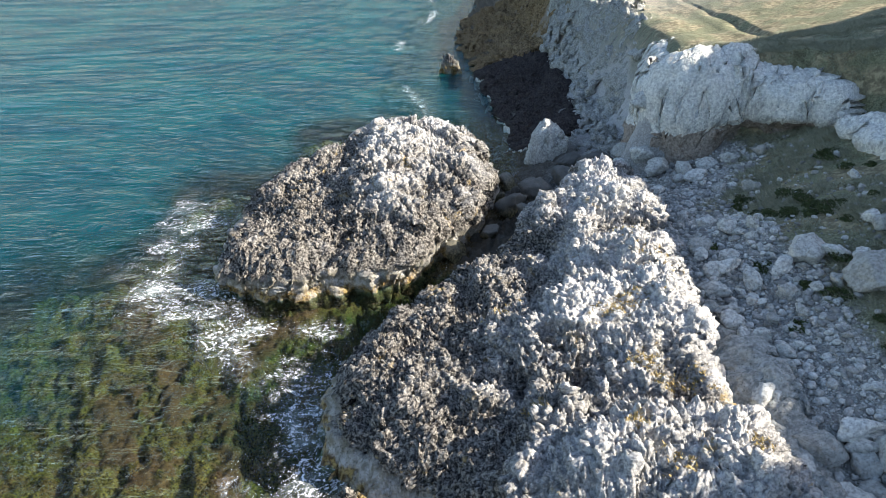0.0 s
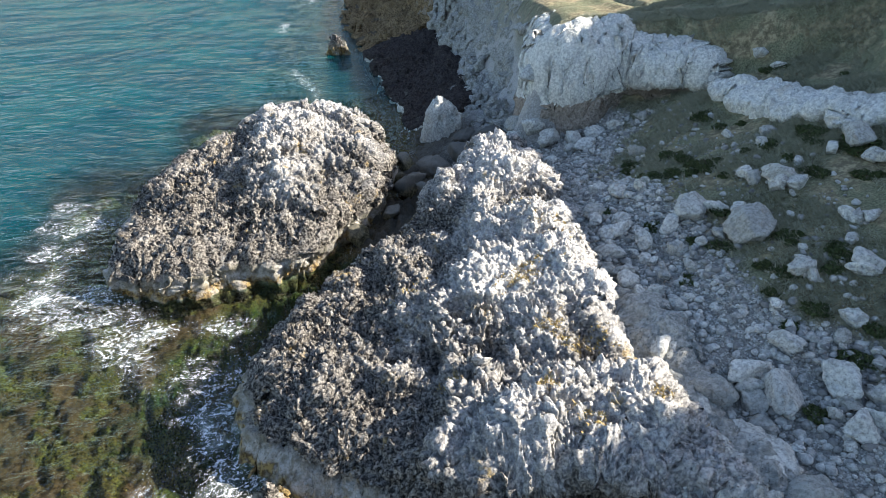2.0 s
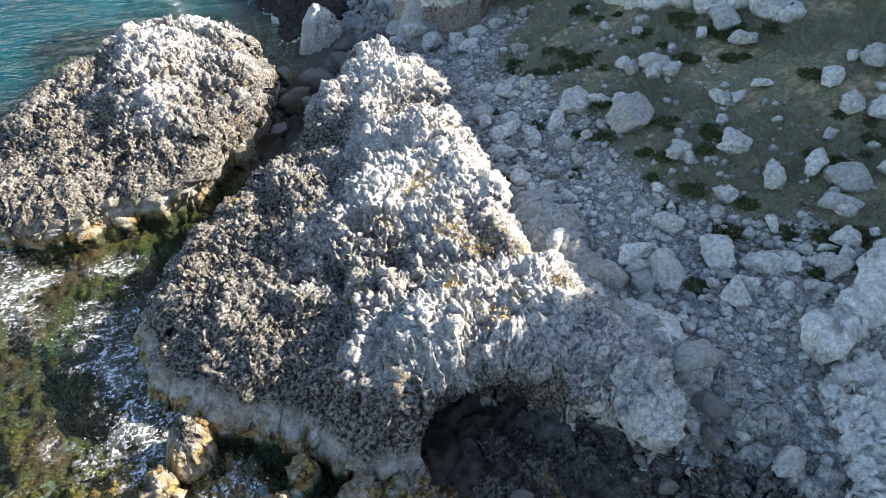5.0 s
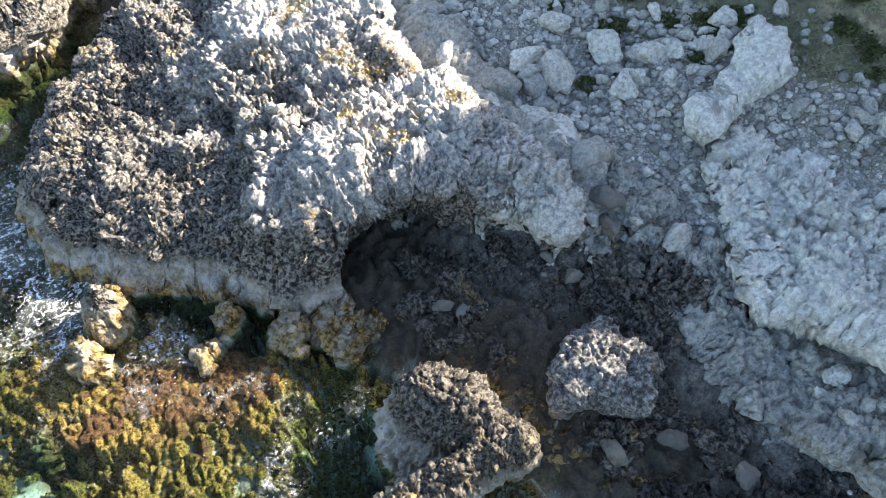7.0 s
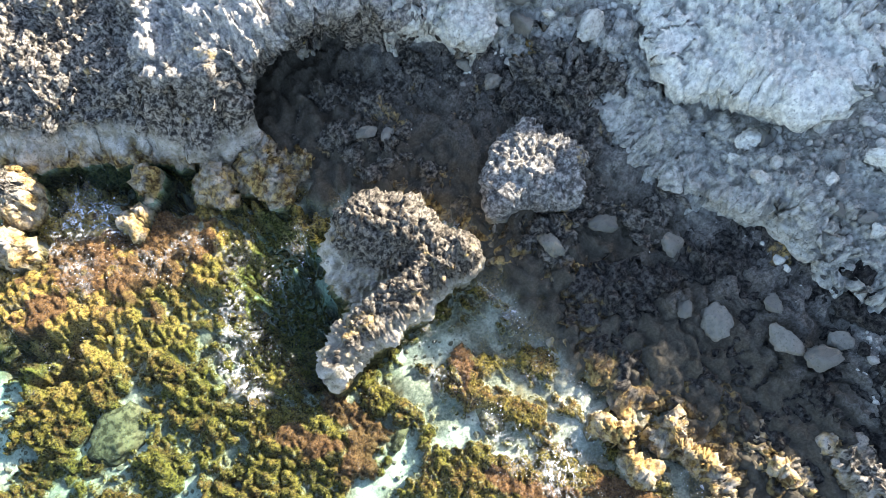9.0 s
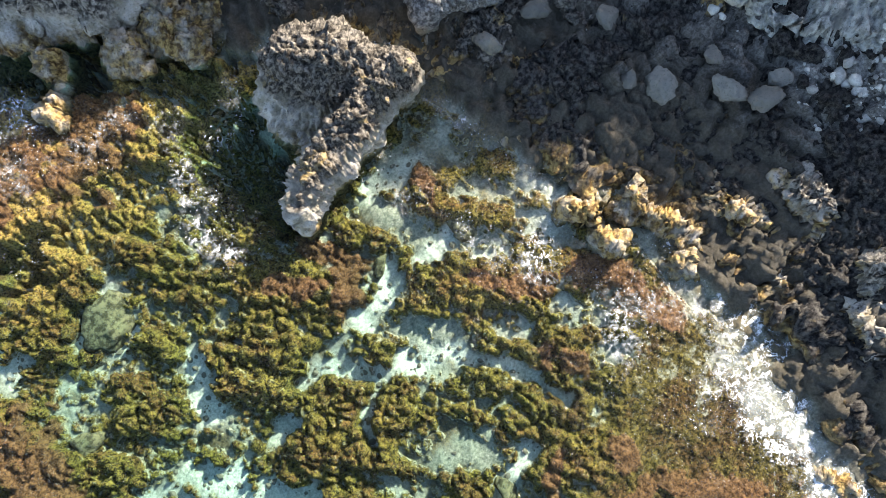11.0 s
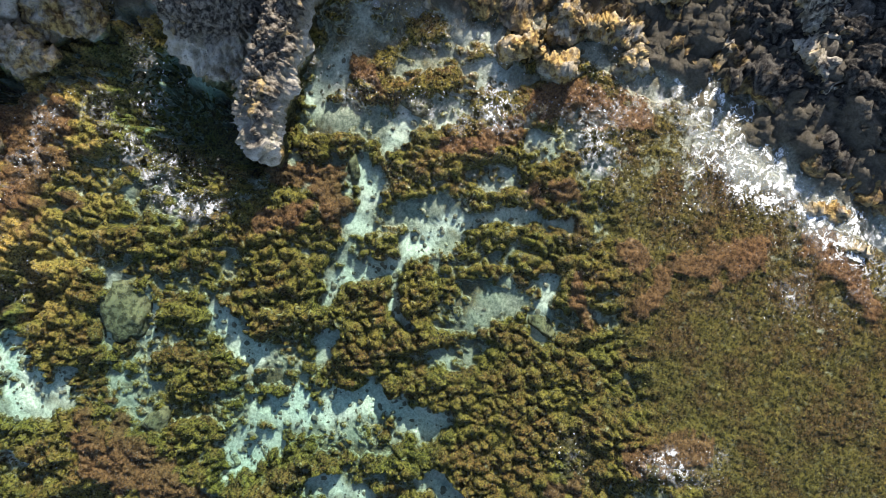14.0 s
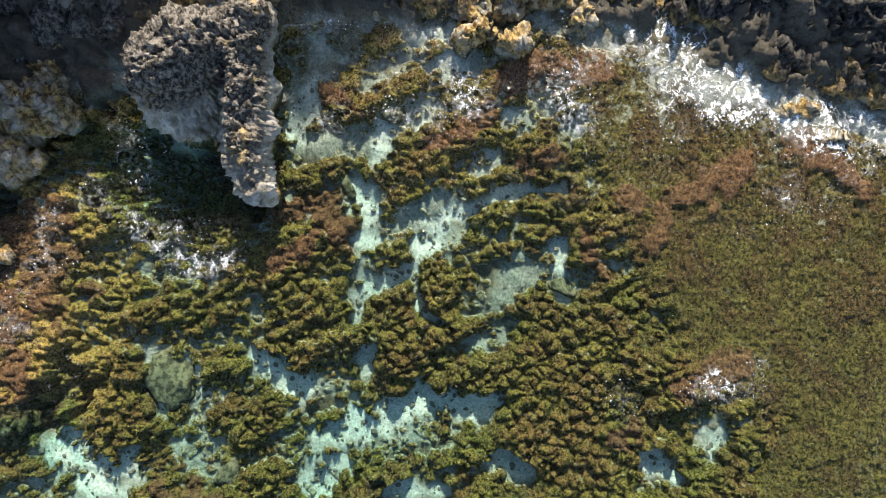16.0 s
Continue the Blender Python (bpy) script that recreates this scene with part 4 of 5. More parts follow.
BROWN_PLAN = [(2.7, 66.5), (11.0, 66.0), (15, 74), (16, 100), (3.0, 100), (2.0, 84), (2.3, 74)]
brown_shore = rock("shore_platform", BROWN_PLAN, lambda x, y: land(x, y) + 0.5, lambda x, y: land(x, y) - 0.5, BROWN_STONE, 0.11, 1.0, 0.0, 0.5, 0.45, 73, 0.8, 0.6)
tagged(brown_shore, "sunlit golden brown rock platform on the far shore", "rock")
TAIL = [(7.4, 11.8), (8.9, 11.6), (9.0, 9.8), (8.9, 8.3), (8.2, 7.4), (7.6, 7.8), (7.1, 8.6), (6.3, 9.4), (6.1, 10.6)]
tail = rock("overhanging_rock", TAIL, lambda x, y: 3.15 + 0.10 * (x - 7) - 0.12 * np.maximum(0, 9.5 - y), lambda x, y: land(x, y) - 0.2, BLEACHED, 0.032, 0.7, 0.6, 0.27, 0.20, 37, 0.25, 0.3)
tagged(tail, "bleached overhanging limestone tail of the outcrop in shade", "rock")
RUGGED = [(8.9, 11.5), (10.2, 11.2), (11.0, 8.6), (11.2, 5), (11.3, 1.4), (12.6, -0.2), (12.8, -3.6), (10.6, -4.4), (9.5, -1.5), (9.3, 1.6), (9.0, 4.2), (8.7, 6.4), (8.8, 8.2)]
rugged = rock("rugged_bedrock", RUGGED, lambda x, y: land(x, y) + 0.4, lambda x, y: land(x, y) - 0.5, GREY, 0.036, 0.7, -0.1, 0.27, 0.30, 39, 0.35, 0.35)
tagged(rugged, "rugged blue-grey bedrock in shade below the pale ledge", "rock")

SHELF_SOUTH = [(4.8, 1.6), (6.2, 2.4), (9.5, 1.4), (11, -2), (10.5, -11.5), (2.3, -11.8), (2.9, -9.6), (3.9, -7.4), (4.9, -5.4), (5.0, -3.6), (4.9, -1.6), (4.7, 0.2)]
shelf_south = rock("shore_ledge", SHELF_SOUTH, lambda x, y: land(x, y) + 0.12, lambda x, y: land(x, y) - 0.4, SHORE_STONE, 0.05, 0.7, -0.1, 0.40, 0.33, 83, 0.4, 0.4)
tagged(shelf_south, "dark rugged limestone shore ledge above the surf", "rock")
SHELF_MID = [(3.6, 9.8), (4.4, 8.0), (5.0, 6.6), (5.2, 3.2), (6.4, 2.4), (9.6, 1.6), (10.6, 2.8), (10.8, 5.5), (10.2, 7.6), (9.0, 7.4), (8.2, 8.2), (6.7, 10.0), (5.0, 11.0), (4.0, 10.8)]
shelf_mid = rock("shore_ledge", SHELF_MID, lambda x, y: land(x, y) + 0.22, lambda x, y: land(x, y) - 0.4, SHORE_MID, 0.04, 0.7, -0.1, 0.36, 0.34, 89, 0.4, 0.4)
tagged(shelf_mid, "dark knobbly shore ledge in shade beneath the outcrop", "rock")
LEDGES = (SKINS[shelf_south.name], SKINS[shelf_mid.name], SKINS[rugged.name])


def standing_at(x, y):
    """The height of whatever a stone rests on at one place: ground or ledge."""
    z = float(ground_at(x, y)[0][0])
    for skin in LEDGES:
        near = np.abs(skin[:, 0] - x) + np.abs(skin[:, 1] - y)
        k = int(np.argmin(near))
        if near[k] < 0.12:
            z = max(z, float(skin[k, 2]))
    return z

# ---- loose stones ----
def ico(sub):
    bm = bmesh.new()
    bmesh.ops.create_icosphere(bm, subdivisions=sub, radius=1.0)
    bm.verts.ensure_lookup_table()
    v = np.array([tuple(a.co) for a in bm.verts])
    f = np.array([[a.index for a in p.verts] for p in bm.faces])
    bm.free()
    return v, f


def stone_shape(v, rng, planes=14, blunt=0.5, rough=0.05, seed=0):
    """A split block: unit directions cut by random planes, with worn edges."""
    n = rng.normal(size=(planes, 3))
    n /= np.linalg.norm(n, axis=1, keepdims=True)
    h = rng.uniform(0.5, 0.9, planes)
    dot = v @ n.T
    r = np.where(dot > 0.05, h / np.maximum(dot, 0.05), 9).min(1)
    r = (1 - blunt) * np.minimum(r, 1.2) + blunt
    r = r * (1 + rough * fbm(v * 2.2 + seed, 4, seed) + 0.4 * rough * fbm(v * 7.0 + seed, 3, seed + 4))
    return v * r[:, None]


rng = np.random.default_rng(7)
iv, iface = ico(4)
BLOCKS = []
for k in range(9):
    v = stone_shape(iv, rng, 7 + k % 6, 0.02 + 0.04 * (k % 3), 0.13, 10 * k)
    v = v + (0.07 * knobs(v * 3, 0.5, k) + 0.05 * billow(v * 5, 3, k + 9))[:, None] * v
    BLOCKS.append(v * np.array((1.0, rng.uniform(0.62, 0.9), rng.uniform(0.5, 0.75))))
block_meshes = {}


def boulder(x, y, size, kind, turn, sink=0.25, tilt=8.0, label="grey limestone boulder lying on the rubble slope", group="boulders on the slope", tall=1.0, material=BOULDER, taper=0.0):
    """One boulder, half its length wide, let into the ground a little."""
    k = (kind % len(BLOCKS), material.name, taper)
    if k not in block_meshes:
        v = BLOCKS[k[0]]
        v = v * np.column_stack([1 - taper * v[:, 2], 1 - taper * v[:, 2], np.ones(len(v))])
        made = sheet_object("boulder", v, iface, material)
        block_meshes[k] = made.data
    else:
        made = new("boulder", block_meshes[k])
    z = standing_at(x, y)
    r = size * 0.55
    made.matrix_world = Matrix.Translation((x, y, z + r * tall * (0.6 - sink))) @ pose(0, 0, 0, tilt * math.sin(kind * 2.1), tilt * math.cos(kind * 1.3), turn) @ Matrix.Diagonal((r, r, r * tall, 1))
    return tagged(made, label, "boulder", group)


SLOPE = ((12.1, 20.4, 1.7), (13.2, 18.1, 1.9), (13.0, 20.0, 0.9), (10.4, 13.2, 1.2), (10.8, 12.1, 1.6), (10.2, 12.4, 0.9), (10.2, 11.6, 0.8), (11.7, 10.5, 1.0), (12.2, 12.0, 1.4), (11.7, 13.4, 1.0),
         (14.8, 15.0, 1.1), (13.4, 15.7, 1.0), (14.6, 21.4, 0.9), (15.3, 20.0, 1.4), (10.7, 25.0, 0.9), (9.7, 22.6, 1.1), (15.7, 17.2, 0.7), (13.0, 10.8, 1.0), (9.9, 9.2, 1.3), (12.4, 18.7, 0.7))
CREST_FOOT = ((9.5, 21.0, 0.9), (9.1, 19.8, 1.0), (9.3, 18.7, 0.9), (9.1, 17.0, 1.0), (9.9, 16.3, 0.7), (9.7, 15.6, 0.7), (13.6, 19.5, 0.7), (16.4, 23.2, 0.7), (20.5, 30.9, 1.0), (17.1, 24.1, 0.7),
              (12.5, 31.4, 1.2), (12.8, 29.4, 0.9), (13.6, 28.0, 0.9), (8.7, 15.8, 1.1), (8.8, 14.7, 1.2), (8.6, 13.6, 1.1), (9.4, 13.1, 1.3), (9.2, 11.3, 1.7), (9.6, 10.2, 1.5), (8.9, 12.4, 1.4))
HILL = ((16.3, 12.2, 1.3), (17.5, 11.8, 1.0), (18.4, 15.5, 0.9), (18.7, 13.6, 1.1), (14.6, 14.9, 0.8), (13.3, 15.6, 0.7), (14.1, 10.1, 0.7), (13.0, 10.9, 0.8), (15.7, 11.6, 1.0), (16.1, 9.7, 0.7),
        (15.0, 20.0, 1.0), (15.8, 16.9, 0.6), (19.7, 15.3, 1.1), (17.0, 13.7, 0.6), (18.2, 20.6, 1.5), (19.8, 20.1, 1.6), (20.8, 29.5, 0.7), (16.1, 16.8, 0.7), (16.3, 25.4, 0.7), (13.5, 13.5, 0.7))
SHORE_STONES = ((9.7, 6.2, 0.55), (11.0, 1.7, 0.6), (6.2, 3.3, 0.75), (7.5, 2.8, 0.8), (8.1, 1.5, 0.8), (7.6, -0.3, 1.0), (8.1, -1.6, 0.9), (8.5, -2.4, 1.0), (11.4, 0.1, 0.5), (10.6, -0.4, 0.45),
                (7.8, 8.0, 0.55), (4.9, 8.3, 0.55), (5.3, 8.0, 0.5), (8.6, -0.9, 0.7), (9.0, -2.3, 0.6), (10.9, -1.0, 0.45), (7.3, 0.3, 0.6), (9.3, 7.6, 0.9), (9.5, 8.2, 1.0), (8.0, 7.2, 0.7))
CLIFF_FOOT = ((11.4, 33.7, 1.5), (12.4, 33.1, 1.2), (10.5, 34.8, 1.7), (13.3, 32.8, 1.1), (11.0, 36.0, 1.8), (10.0, 36.6, 1.5), (14.4, 32.6, 0.9), (9.6, 35.2, 1.2), (15.6, 32.0, 0.8))
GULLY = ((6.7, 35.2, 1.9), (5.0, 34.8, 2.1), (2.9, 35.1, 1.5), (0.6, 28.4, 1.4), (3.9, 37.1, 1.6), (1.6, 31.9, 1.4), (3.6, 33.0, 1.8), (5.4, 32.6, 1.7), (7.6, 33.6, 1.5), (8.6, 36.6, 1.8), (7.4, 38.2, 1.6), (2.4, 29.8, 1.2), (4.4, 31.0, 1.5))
n = 0
for places, text, where in ((SLOPE, "pale grey limestone boulder lying on the rubble slope", "boulders on the slope"),
                            (CREST_FOOT, "rounded limestone boulder wedged at the foot of the outcrop", "boulders at the outcrop"),
                            (HILL, "pale limestone boulder half sunk in dry grass", "boulders in the grass"),
                            (SHORE_STONES, "smooth grey stone lying on the dark shore", "stones on the shore"),
                            (CLIFF_FOOT, "pale limestone block fallen from the cliff", "blocks at the cliff"),
                            (GULLY, "limestone boulder jammed in the gully, toned dark for the shade there", "boulders in the gully")):
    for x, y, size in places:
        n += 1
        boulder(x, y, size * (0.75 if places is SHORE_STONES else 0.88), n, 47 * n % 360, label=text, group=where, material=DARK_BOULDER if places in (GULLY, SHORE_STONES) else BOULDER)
TALL = [(6.6 + 1.5 * math.cos(0.7 * k) * 0.72, 41.4 + 1.0 * math.sin(0.7 * k)) for k in range(9)]
tall_rock = rock("pointed_rock", TALL, lambda x, y: float(land(6.6, 41.4)) + 1.2 + 1.0 * np.exp(-((x - 6.5) ** 2 + (y - 41.5) ** 2) / 0.9), lambda x, y: land(x, y) - 0.6, BLEACHED, 0.05, 0.8, -0.2, 0.4, 0.28, 97, 0.25, 0.15)
tagged(tall_rock, "tall pointed pale rock standing by the gully", "rock")

# smaller stones of the slope, each by itself
tries = rng.uniform((5.5, -4), (16, 32), (2600, 2))
zz, cover = ground_at(tries[:, 0], tries[:, 1])
free = (inside(MAIN, tries[:, 0], tries[:, 1]) < -0.35) & (inside(WHITE, tries[:, 0], tries[:, 1]) < -0.2) & (zz > 1.5) & (cover["grass"] < 0.55)
for (x, y), k in zip(tries[free][:158], range(158)):
    boulder(x, y, 0.30 + 0.55 * rng.random() ** 2, k, rng.uniform(0, 360), 0.15, 20, "small angular limestone block among the rubble", "blocks on the slope")


for k in range(26):
    x, y = ((16.0, 12.0), (17.4, 12.2), (18.4, 14.6), (15.0, 20.0), (16.0, 17.0), (13.5, 15.6), (18.3, 20.4), (15.4, 9.8))[k % 8]
    boulder(x + rng.normal(0, 0.7), y + rng.normal(0, 0.7), 0.3 + 0.55 * rng.random(), k, rng.uniform(0, 360), 0.12, 18, "broken white limestone block in the grass", "boulders in the grass")


def scatter_stones(name, count, box, sizes, keep, sub, seed, material=RUBBLE):
    """Rubble too fine to count, as one mesh."""
    r = np.random.default_rng(seed)
    pts = r.uniform((box[0], box[1]), (box[2], box[3]), (count * 4, 2))
    z, cov = ground_at(pts[:, 0], pts[:, 1])
    ok = keep(pts[:, 0], pts[:, 1], z, cov) > r.random(len(pts))
    pts, z = pts[ok][:count], z[ok][:count]
    v, f = ico(sub)
    shapes = [stone_shape(v, r, 8, 0.12, 0.12, 5 * k + seed) * np.array((1, 0.8, 0.62)) for k in range(12)]
    V, F = [], []
    for i, ((x, y), h) in enumerate(zip(pts, z)):
        size = sizes[0] + (sizes[1] - sizes[0]) * r.random() ** 2.2
        a, b = r.uniform(0, 6.28), r.uniform(-0.5, 0.5)
        c, s = math.cos(a), math.sin(a)
        w = shapes[i % 12] * size * 0.5
        w = w @ np.array(((1, 0, 0), (0, math.cos(b), math.sin(b)), (0, -math.sin(b), math.cos(b)))) @ np.array(((c, s, 0), (-s, c, 0), (0, 0, 1)))
        V.append(w + (x, y, h + 0.12 * size))
        F.append(f + i * len(v))
    return sheet_object(name, np.concatenate(V), np.concatenate(F), material, sub > 1)


def slope_density(x, y, z, cov):
    d = np.minimum(-inside(MAIN, x, y), -inside(WHITE, x, y))
    return ramp(z + 0.4 * fbm(xyz(x, y) / 1.5, 2, 88), 1.0, 2.3) * (1 - 0.9 * cov["grass"]) * (d > -0.2) * np.where(y > 33, 0.5, 1.0) * np.where(inside(SHELF_MID, x, y) > 0.2, 0.12, 1.0) * np.where(inside(RUGGED, x, y) > 0.1, 0.15, 1.0)


tagged(scatter_stones("rubble", 9000, (4.5, -7, 17, 34), (0.10, 0.38), slope_density, 2, 3), "grey and white limestone rubble covering the slope", "rubble", kind="stuff")
tagged(scatter_stones("gravel", 22000, (5.0, -5, 16, 30), (0.04, 0.12), slope_density, 1, 5), "fine pale limestone gravel between the stones", "gravel", kind="stuff")


# ---- small rocks in the surf ----
def surf_rock(x, y, rx, ry, turn, h, seed, label="pitted golden brown rock standing in the surf", name="surf_rock", material=SURF, sunk=0.7):
    r = np.random.default_rng(seed)
    pts = []
    for k in range(9):
        a = 2 * math.pi * k / 9
        m = r.uniform(0.5, 1.35)
        u, v = rx * m * math.cos(a), ry * m * math.sin(a)
        c, s = math.cos(radians(turn)), math.sin(radians(turn))
        pts.append((x + c * u - s * v, y + s * u + c * v))
    top = lambda a, b: h * (0.75 + 0.5 * np.exp(-((a - x) ** 2 + (b - y) ** 2) / (0.5 * min(rx, ry)) ** 2)) + 0 * a
    ob = rock(name, pts, top, lambda a, b: land(a, b) - sunk * 0.5, material, 0.026, 0.4 * min(rx, ry) + 0.12, -0.12, 0.22, 0.24, seed, 0.3, 0.4)
    return tagged(ob, label, "rock", "rocks in the surf")


for k, (x, y, rx, ry, turn, h) in enumerate((
        (-2.4, 12.9, 1.15, 0.7, 60, 1.15), (-3.1, 11.8, 0.6, 0.45, 40, 0.55), (-0.4, 10.8, 0.5, 0.4, 20, 0.5), (0.4, 11.2, 0.6, 0.42, 50, 0.8), (1.45, 10.0, 0.7, 0.45, 110, 0.85),
        (2.6, 9.8, 0.75, 1.0, 10, 0.85), (3.4, 9.2, 0.6, 0.5, 30, 0.6), (4.4, -0.7, 0.45, 0.3, 60, 0.35), (4.1, -1.7, 0.55, 0.3, 70, 0.4), (5.2, -1.2, 0.6, 0.4, 20, 0.6))):
    surf_rock(x, y, rx, ry, turn, h, 200 + 7 * k)
for k, (x, y, rx, ry, turn, h) in enumerate((
        (5.1, -2.2, 0.7, 0.3, 80, 0.6), (4.6, -2.9, 0.4, 0.3, 0, 0.4), (5.6, -5.0, 0.5, 0.3, 90, 0.6), (2.6, -7.9, 0.6, 0.3, 100, 0.35), (2.1, -9.0, 0.7, 0.3, 95, 0.4),
        (3.2, -9.4, 0.5, 0.35, 30, 0.5), (5.5, -6.6, 0.8, 0.5, 60, 0.9), (6.6, -6.2, 0.8, 0.6, 30, 1.1), (6.4, -3.3, 0.9, 0.5, 60, 0.9), (7.2, -4.4, 0.9, 0.6, 40, 1.2), (1.5, 9.9, 0.5, 0.35, 60, 0.4), (0.6, 66.5, 1.2, 0.7, 0, 1.0))):
    surf_rock(x, y, rx, ry, turn, h, 300 + 7 * k)


surf_rock(-4.4, -4.0, 0.55, 0.4, 20, -0.22, 411, "low pale rock just breaking the surface")
surf_rock(-3.7, -6.4, 0.9, 0.4, 80, -0.22, 417, "low weedy rock awash in the shallows")
surf_rock(-4.3, 10.6, 1.1, 0.8, 20, -0.18, 423, "low weedy ledge awash in the shallows")
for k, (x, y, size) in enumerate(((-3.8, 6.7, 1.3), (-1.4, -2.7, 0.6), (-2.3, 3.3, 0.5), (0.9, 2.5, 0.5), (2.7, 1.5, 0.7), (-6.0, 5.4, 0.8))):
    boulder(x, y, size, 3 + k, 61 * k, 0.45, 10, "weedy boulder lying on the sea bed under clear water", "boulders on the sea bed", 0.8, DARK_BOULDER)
tagged(scatter_stones("sea_pebbles", 1500, (-8, -10, 4, 12), (0.05, 0.22), lambda x, y, z, c: (c["sand"] * 0.9 + 0.06) * (z < -0.2), 1, 9), "pale pebbles on the sandy sea bed", "pebbles", kind="stuff")


# ---- plants ----
def blades(pts, z, r, tall, wide, lean, per):
    """Tufts of narrow bent blades, two triangles each."""
    n = len(pts) * per
    base = np.repeat(np.column_stack([pts, z]), per, 0) + np.column_stack([r.normal(0, 0.05, (n, 2)), np.zeros(n)])
    a = r.uniform(0, 2 * math.pi, n)
    side = np.column_stack([np.cos(a), np.sin(a), np.zeros(n)]) * (wide * r.uniform(0.6, 1.4, n))[:, None]
    t = r.uniform(0.5, 1.3, n) * tall
    b = r.uniform(0, 2 * math.pi, n)
    tip = base + np.column_stack([np.cos(b) * t * lean, np.sin(b) * t * lean, t * r.uniform(0.6, 1.0, n)])
    V = np.stack([base - side, base + side, tip + side * 0.35, tip - side * 0.35], 1).reshape(-1, 3)
    return V, np.arange(n * 4).reshape(-1, 4)


def tuft_field(name, material, count, box, keep, tall, wide, lean, per, seed):
    r = np.random.default_rng(seed)
    pts = r.uniform((box[0], box[1]), (box[2], box[3]), (count * 3, 2))
    z, cov = ground_at(pts[:, 0], pts[:, 1])
    ok = keep(pts[:, 0], pts[:, 1], z, cov) > r.random(len(pts))
    pts, z = pts[ok][:count], z[ok][:count]
    V, F = blades(pts, z - 0.02, r, tall, wide, lean, per)
    return sheet_object(name, V, F, material, False)


tagged(tuft_field("grass", GRASS, 46000, (10.5, 4, 26, 40), lambda x, y, z, c: c["grass"] * ramp(fbm(xyz(x, y) / 1.5, 3, 121), -0.5, 0.1), 0.17, 0.011, 1.0, 7, 11), "dry grey-green grass covering the hillside", "grass", kind="stuff")
def weed_bank(name, label, xs, ys, seed, leaves, leaf, material=WEED):
    """A bank of weed: a soft lumpy mat with many small fronds on it."""
    X, Y = (a.ravel() for a in np.meshgrid(xs, ys, indexing="ij"))
    h, red, sand, turf, _ = reef(X, Y)
    low, _ = ground_at(X, Y)
    f = grid_faces(len(xs), len(ys))
    f = f[((h > low - 0.12) & (h > -3.2))[f].any(1)]
    used = np.unique(f)
    back = np.zeros(len(X), int)
    back[used] = np.arange(len(used))
    mat = sheet_object(name, np.stack([X, Y, h], 1)[used], back[f], material, True, dict(redweed=red[used], turf=turf[used], thin=ramp(h - low, 0.22, 0.0)[used], gold=golden(X, Y, xyz(X, Y))[used]))
    tagged(mat, label, "seaweed", kind="stuff")
    r = np.random.default_rng(seed)
    x, y = r.uniform(xs[0], xs[-1], leaves * 2), r.uniform(ys[0], ys[-1], leaves * 2)
    h, red, sand, turf, _ = reef(x, y)
    low, _ = ground_at(x, y)
    ok = (h > low + 0.02) & (h > -1.6) & (sand < 0.5) & (r.random(len(x)) > np.maximum(0.7 * turf, 0.75 * golden(x, y, xyz(x, y))))
    rust = red > 0.35 + 0.3 * r.random(len(x))
    for kind, stuff, text, chosen in (("seaweed_fronds", OLIVE, "small olive fronds on the weed banks", ok & ~rust), ("red_seaweed_fronds", RUST, "rust red fronds of the weed mats", ok & rust)):
        c = np.stack([x, y, h + r.uniform(0.0, 0.5, len(x)) * leaf], 1)[chosen][:leaves]
        n = len(c)
        a, b = r.uniform(0, 2 * math.pi, n), r.uniform(-0.9, 0.9, n)
        u = np.stack([np.cos(a) * np.cos(b), np.sin(a) * np.cos(b), np.sin(b)], 1)
        w = np.cross(u, r.normal(size=(n, 3)) + np.array((0, 0, 0.5)))
        w /= np.linalg.norm(w, axis=1, keepdims=True)
        size = (leaf * (0.5 + 0.9 * r.random(n)))[:, None]
        Q = np.stack([c - u * size, c + w * size * 0.55, c + u * size, c - w * size * 0.55], 1).reshape(-1, 3)
        fronds = sheet_object(kind, Q, np.arange(n * 4).reshape(-1, 4), stuff, False)
        tagged(fronds, text, "seaweed", kind="stuff")


weed_bank("seaweed", "olive and rust seaweed banks over the shallow sea bed", np.arange(-10.2, 5.2, 0.042), np.arange(-12.2, 13.6, 0.042), 13, 130000, 0.026)
weed_bank("outer_seaweed", "dark olive weed banks around the sea rock", np.arange(-21.0, 5.0, 0.10), np.arange(13.6, 54.0, 0.12), 17, 6000, 0.04, OUTER_WEED)


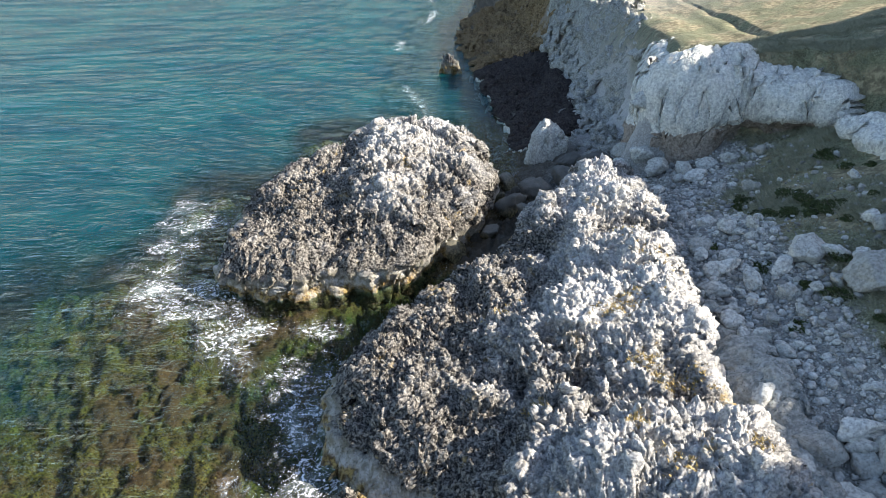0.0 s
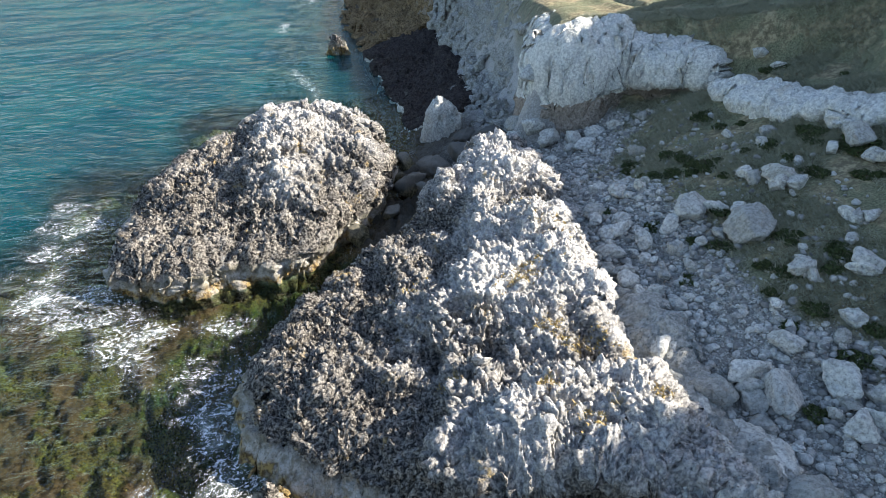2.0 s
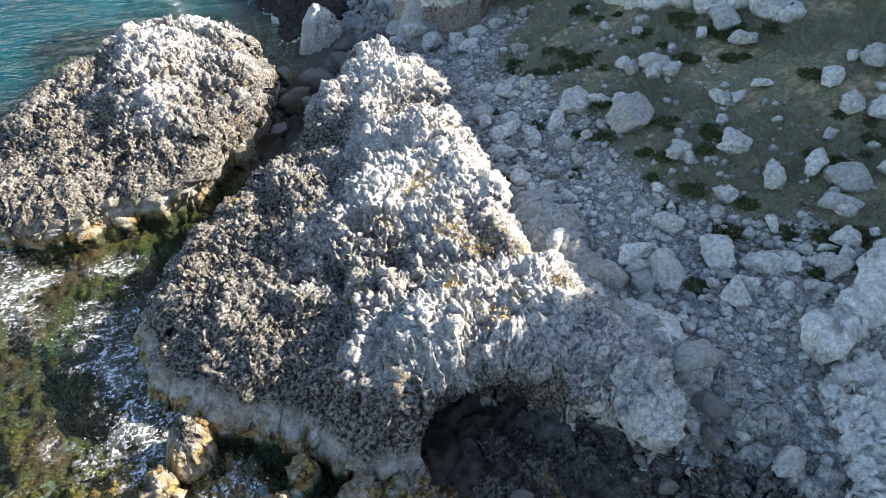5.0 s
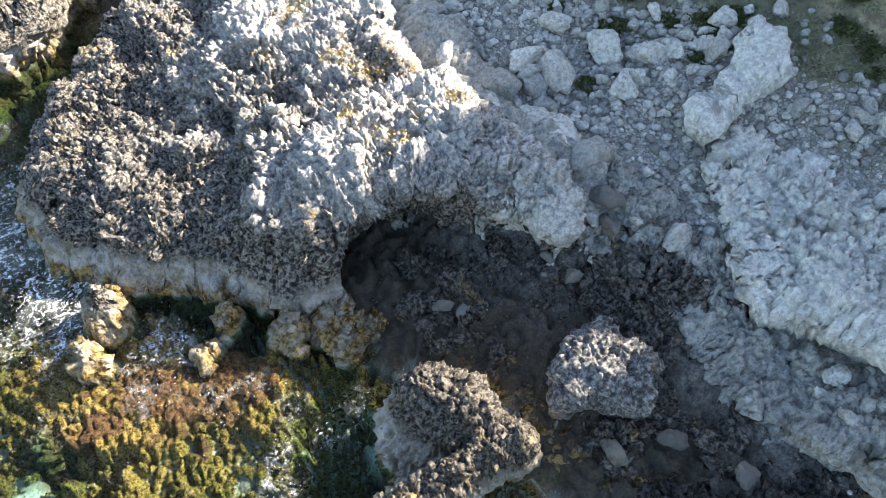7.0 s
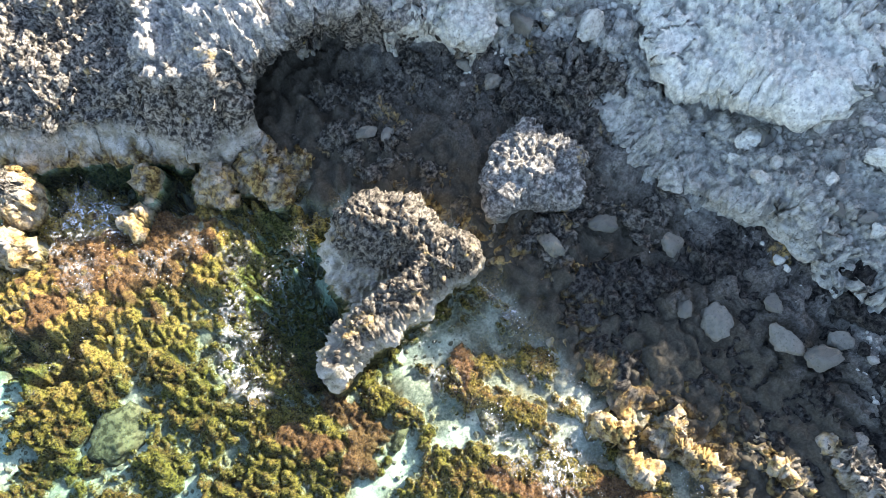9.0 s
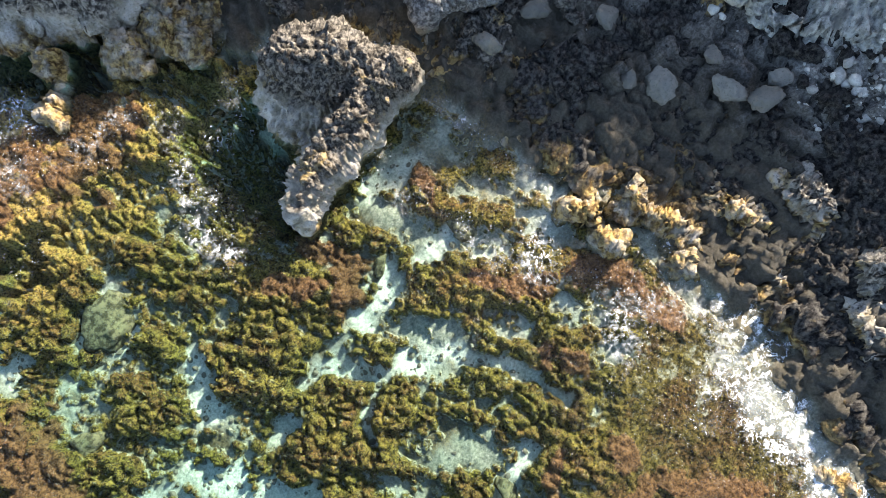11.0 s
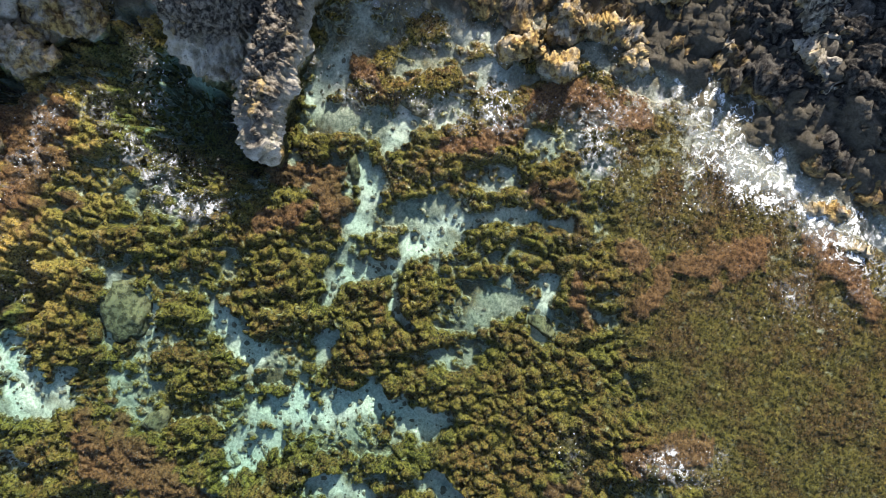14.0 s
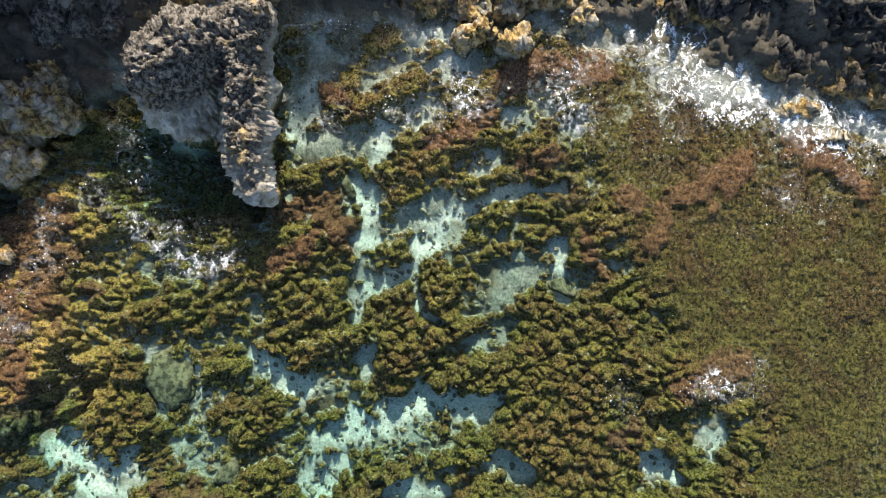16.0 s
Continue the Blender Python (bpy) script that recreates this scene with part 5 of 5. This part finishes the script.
def shrub(seed, size, leaves=520):
    """A low cushion shrub: woody stems under many small leaves."""
    r = np.random.default_rng(seed)
    ob = new("shrub")
    V, F = [], []
    for k in range(9):
        a, t = r.uniform(0, 6.28), r.uniform(0.3, 0.8)
        tip = np.array((math.cos(a) * t, math.sin(a) * t, r.uniform(0.3, 0.6))) * size
        w = 0.012 * size / 0.5
        for m in range(3):
            b = 2.1 * m
            V += [(math.cos(b) * w, math.sin(b) * w, -0.05), tuple(tip + np.array((math.cos(b), math.sin(b), 0)) * w * 0.4)]
        o = 6 * k
        F += [(o, o + 2, o + 3, o + 1), (o + 2, o + 4, o + 5, o + 3), (o + 4, o, o + 1, o + 5)]
    stems = sheet_object("stems", V, F, STEM, False)
    stems.parent = ob
    d = r.normal(size=(leaves, 3))
    d[:, 2] = np.abs(d[:, 2])
    d /= np.linalg.norm(d, axis=1, keepdims=True)
    lob = 0.75 + 0.4 * fbm(d * 1.6 + seed, 3, seed)
    c = d * (lob * r.uniform(0.75, 1.05, leaves))[:, None] * np.array((1, 0.85, 0.55)) * size
    u, w = r.normal(size=(leaves, 3)), r.normal(size=(leaves, 3))
    u /= np.linalg.norm(u, axis=1, keepdims=True)
    w = np.cross(u, w)
    w /= np.linalg.norm(w, axis=1, keepdims=True)
    ls = 0.05 * (0.6 + 0.8 * r.random(leaves))[:, None]
    Q = np.stack([c - u * ls, c + w * ls * 0.5, c + u * ls, c - w * ls * 0.5], 1).reshape(-1, 3)
    crown = sheet_object("crown", Q, np.arange(leaves * 4).reshape(-1, 4), GREEN, False)
    crown.parent = ob
    return tagged(ob, "low dark green cushion shrub growing between the stones", "shrub", "shrubs on the slope")


kinds = [shrub(3, 0.45), shrub(5, 0.6, 700), shrub(8, 0.35)]
SHRUBS = ((14.1, 23.9), (13.2, 23.6), (15.7, 23.0), (10.7, 17.2), (12.2, 18.1), (12.1, 14.0), (13.2, 12.5), (13.0, 14.2), (14.3, 11.8), (10.0, 22.4), (18.1, 28.3), (12.3, 15.3), (20.2, 22.4), (19.5, 24.6),
          (17.3, 26.1), (12.9, 12.5), (11.5, 11.3), (14.2, 11.5), (14.4, 10.1), (15.3, 10.3), (13.8, 10.0), (14.7, 9.4), (16.9, 8.4), (16.8, 6.9), (13.6, 23.0), (12.7, 23.9), (14.7, 23.2), (11.0, 20.6), (14.8, 10.8), (11.6, 18.8), (13.9, 13.0))
for k, (x, y) in enumerate(SHRUBS):
    z = float(ground_at(x, y)[0][0])
    where = pose(x, y, z - 0.03, 0, 0, 77 * k)
    if k < 3:
        kinds[k].matrix_basis = where
    else:
        copy_thing(kinds[k % 3], where)

more = rng.uniform((12.5, 7), (22, 30), (400, 2))
zz, cover = ground_at(more[:, 0], more[:, 1])
wild = (cover["grass"] > 0.5) & (fbm(xyz(more[:, 0], more[:, 1]) / 2.5, 2, 131) > 0.05) & (inside(WHITE, more[:, 0], more[:, 1]) < -0.2) & (inside(BAND, more[:, 0], more[:, 1]) < -0.2)
for k, (x, y) in enumerate(more[wild][:70]):
    z = float(ground_at(x, y)[0][0])
    copy_thing(kinds[k % 3], pose(x, y, z - 0.04, 0, 0, 31 * k))

# ochre cushion plants on the outcrop
r = np.random.default_rng(29)
skin = SKINS[main.name]
pts, zs = [], []
for x, y, spread in ((1.9, 18.9, 0.5), (2.6, 14.6, 0.3), (4.7, 12.8, 0.3), (5.6, 15.5, 0.5), (6.1, 14.8, 0.5), (6.9, 14.8, 0.5), (7.2, 11.8, 0.4), (5.4, 11.5, 0.4), (5.2, 17.5, 0.6), (5.9, 18.0, 0.6), (7.4, 20.5, 0.8), (6.6, 22.5, 0.8)):
    for k in range(45):
        a, b = x + r.normal(0, spread * 0.5), y + r.normal(0, spread * 0.5)
        j = np.argmin((skin[:, 0] - a) ** 2 + (skin[:, 1] - b) ** 2)
        pts.append((a, b))
        zs.append(skin[j, 2])
V, F = blades(np.array(pts), np.array(zs), r, 0.07, 0.02, 1.0, 6)
tagged(sheet_object("cushion_plants", V, F, OCHRE, False), "ochre dry cushion plants in hollows of the outcrop", "plants", kind="stuff")
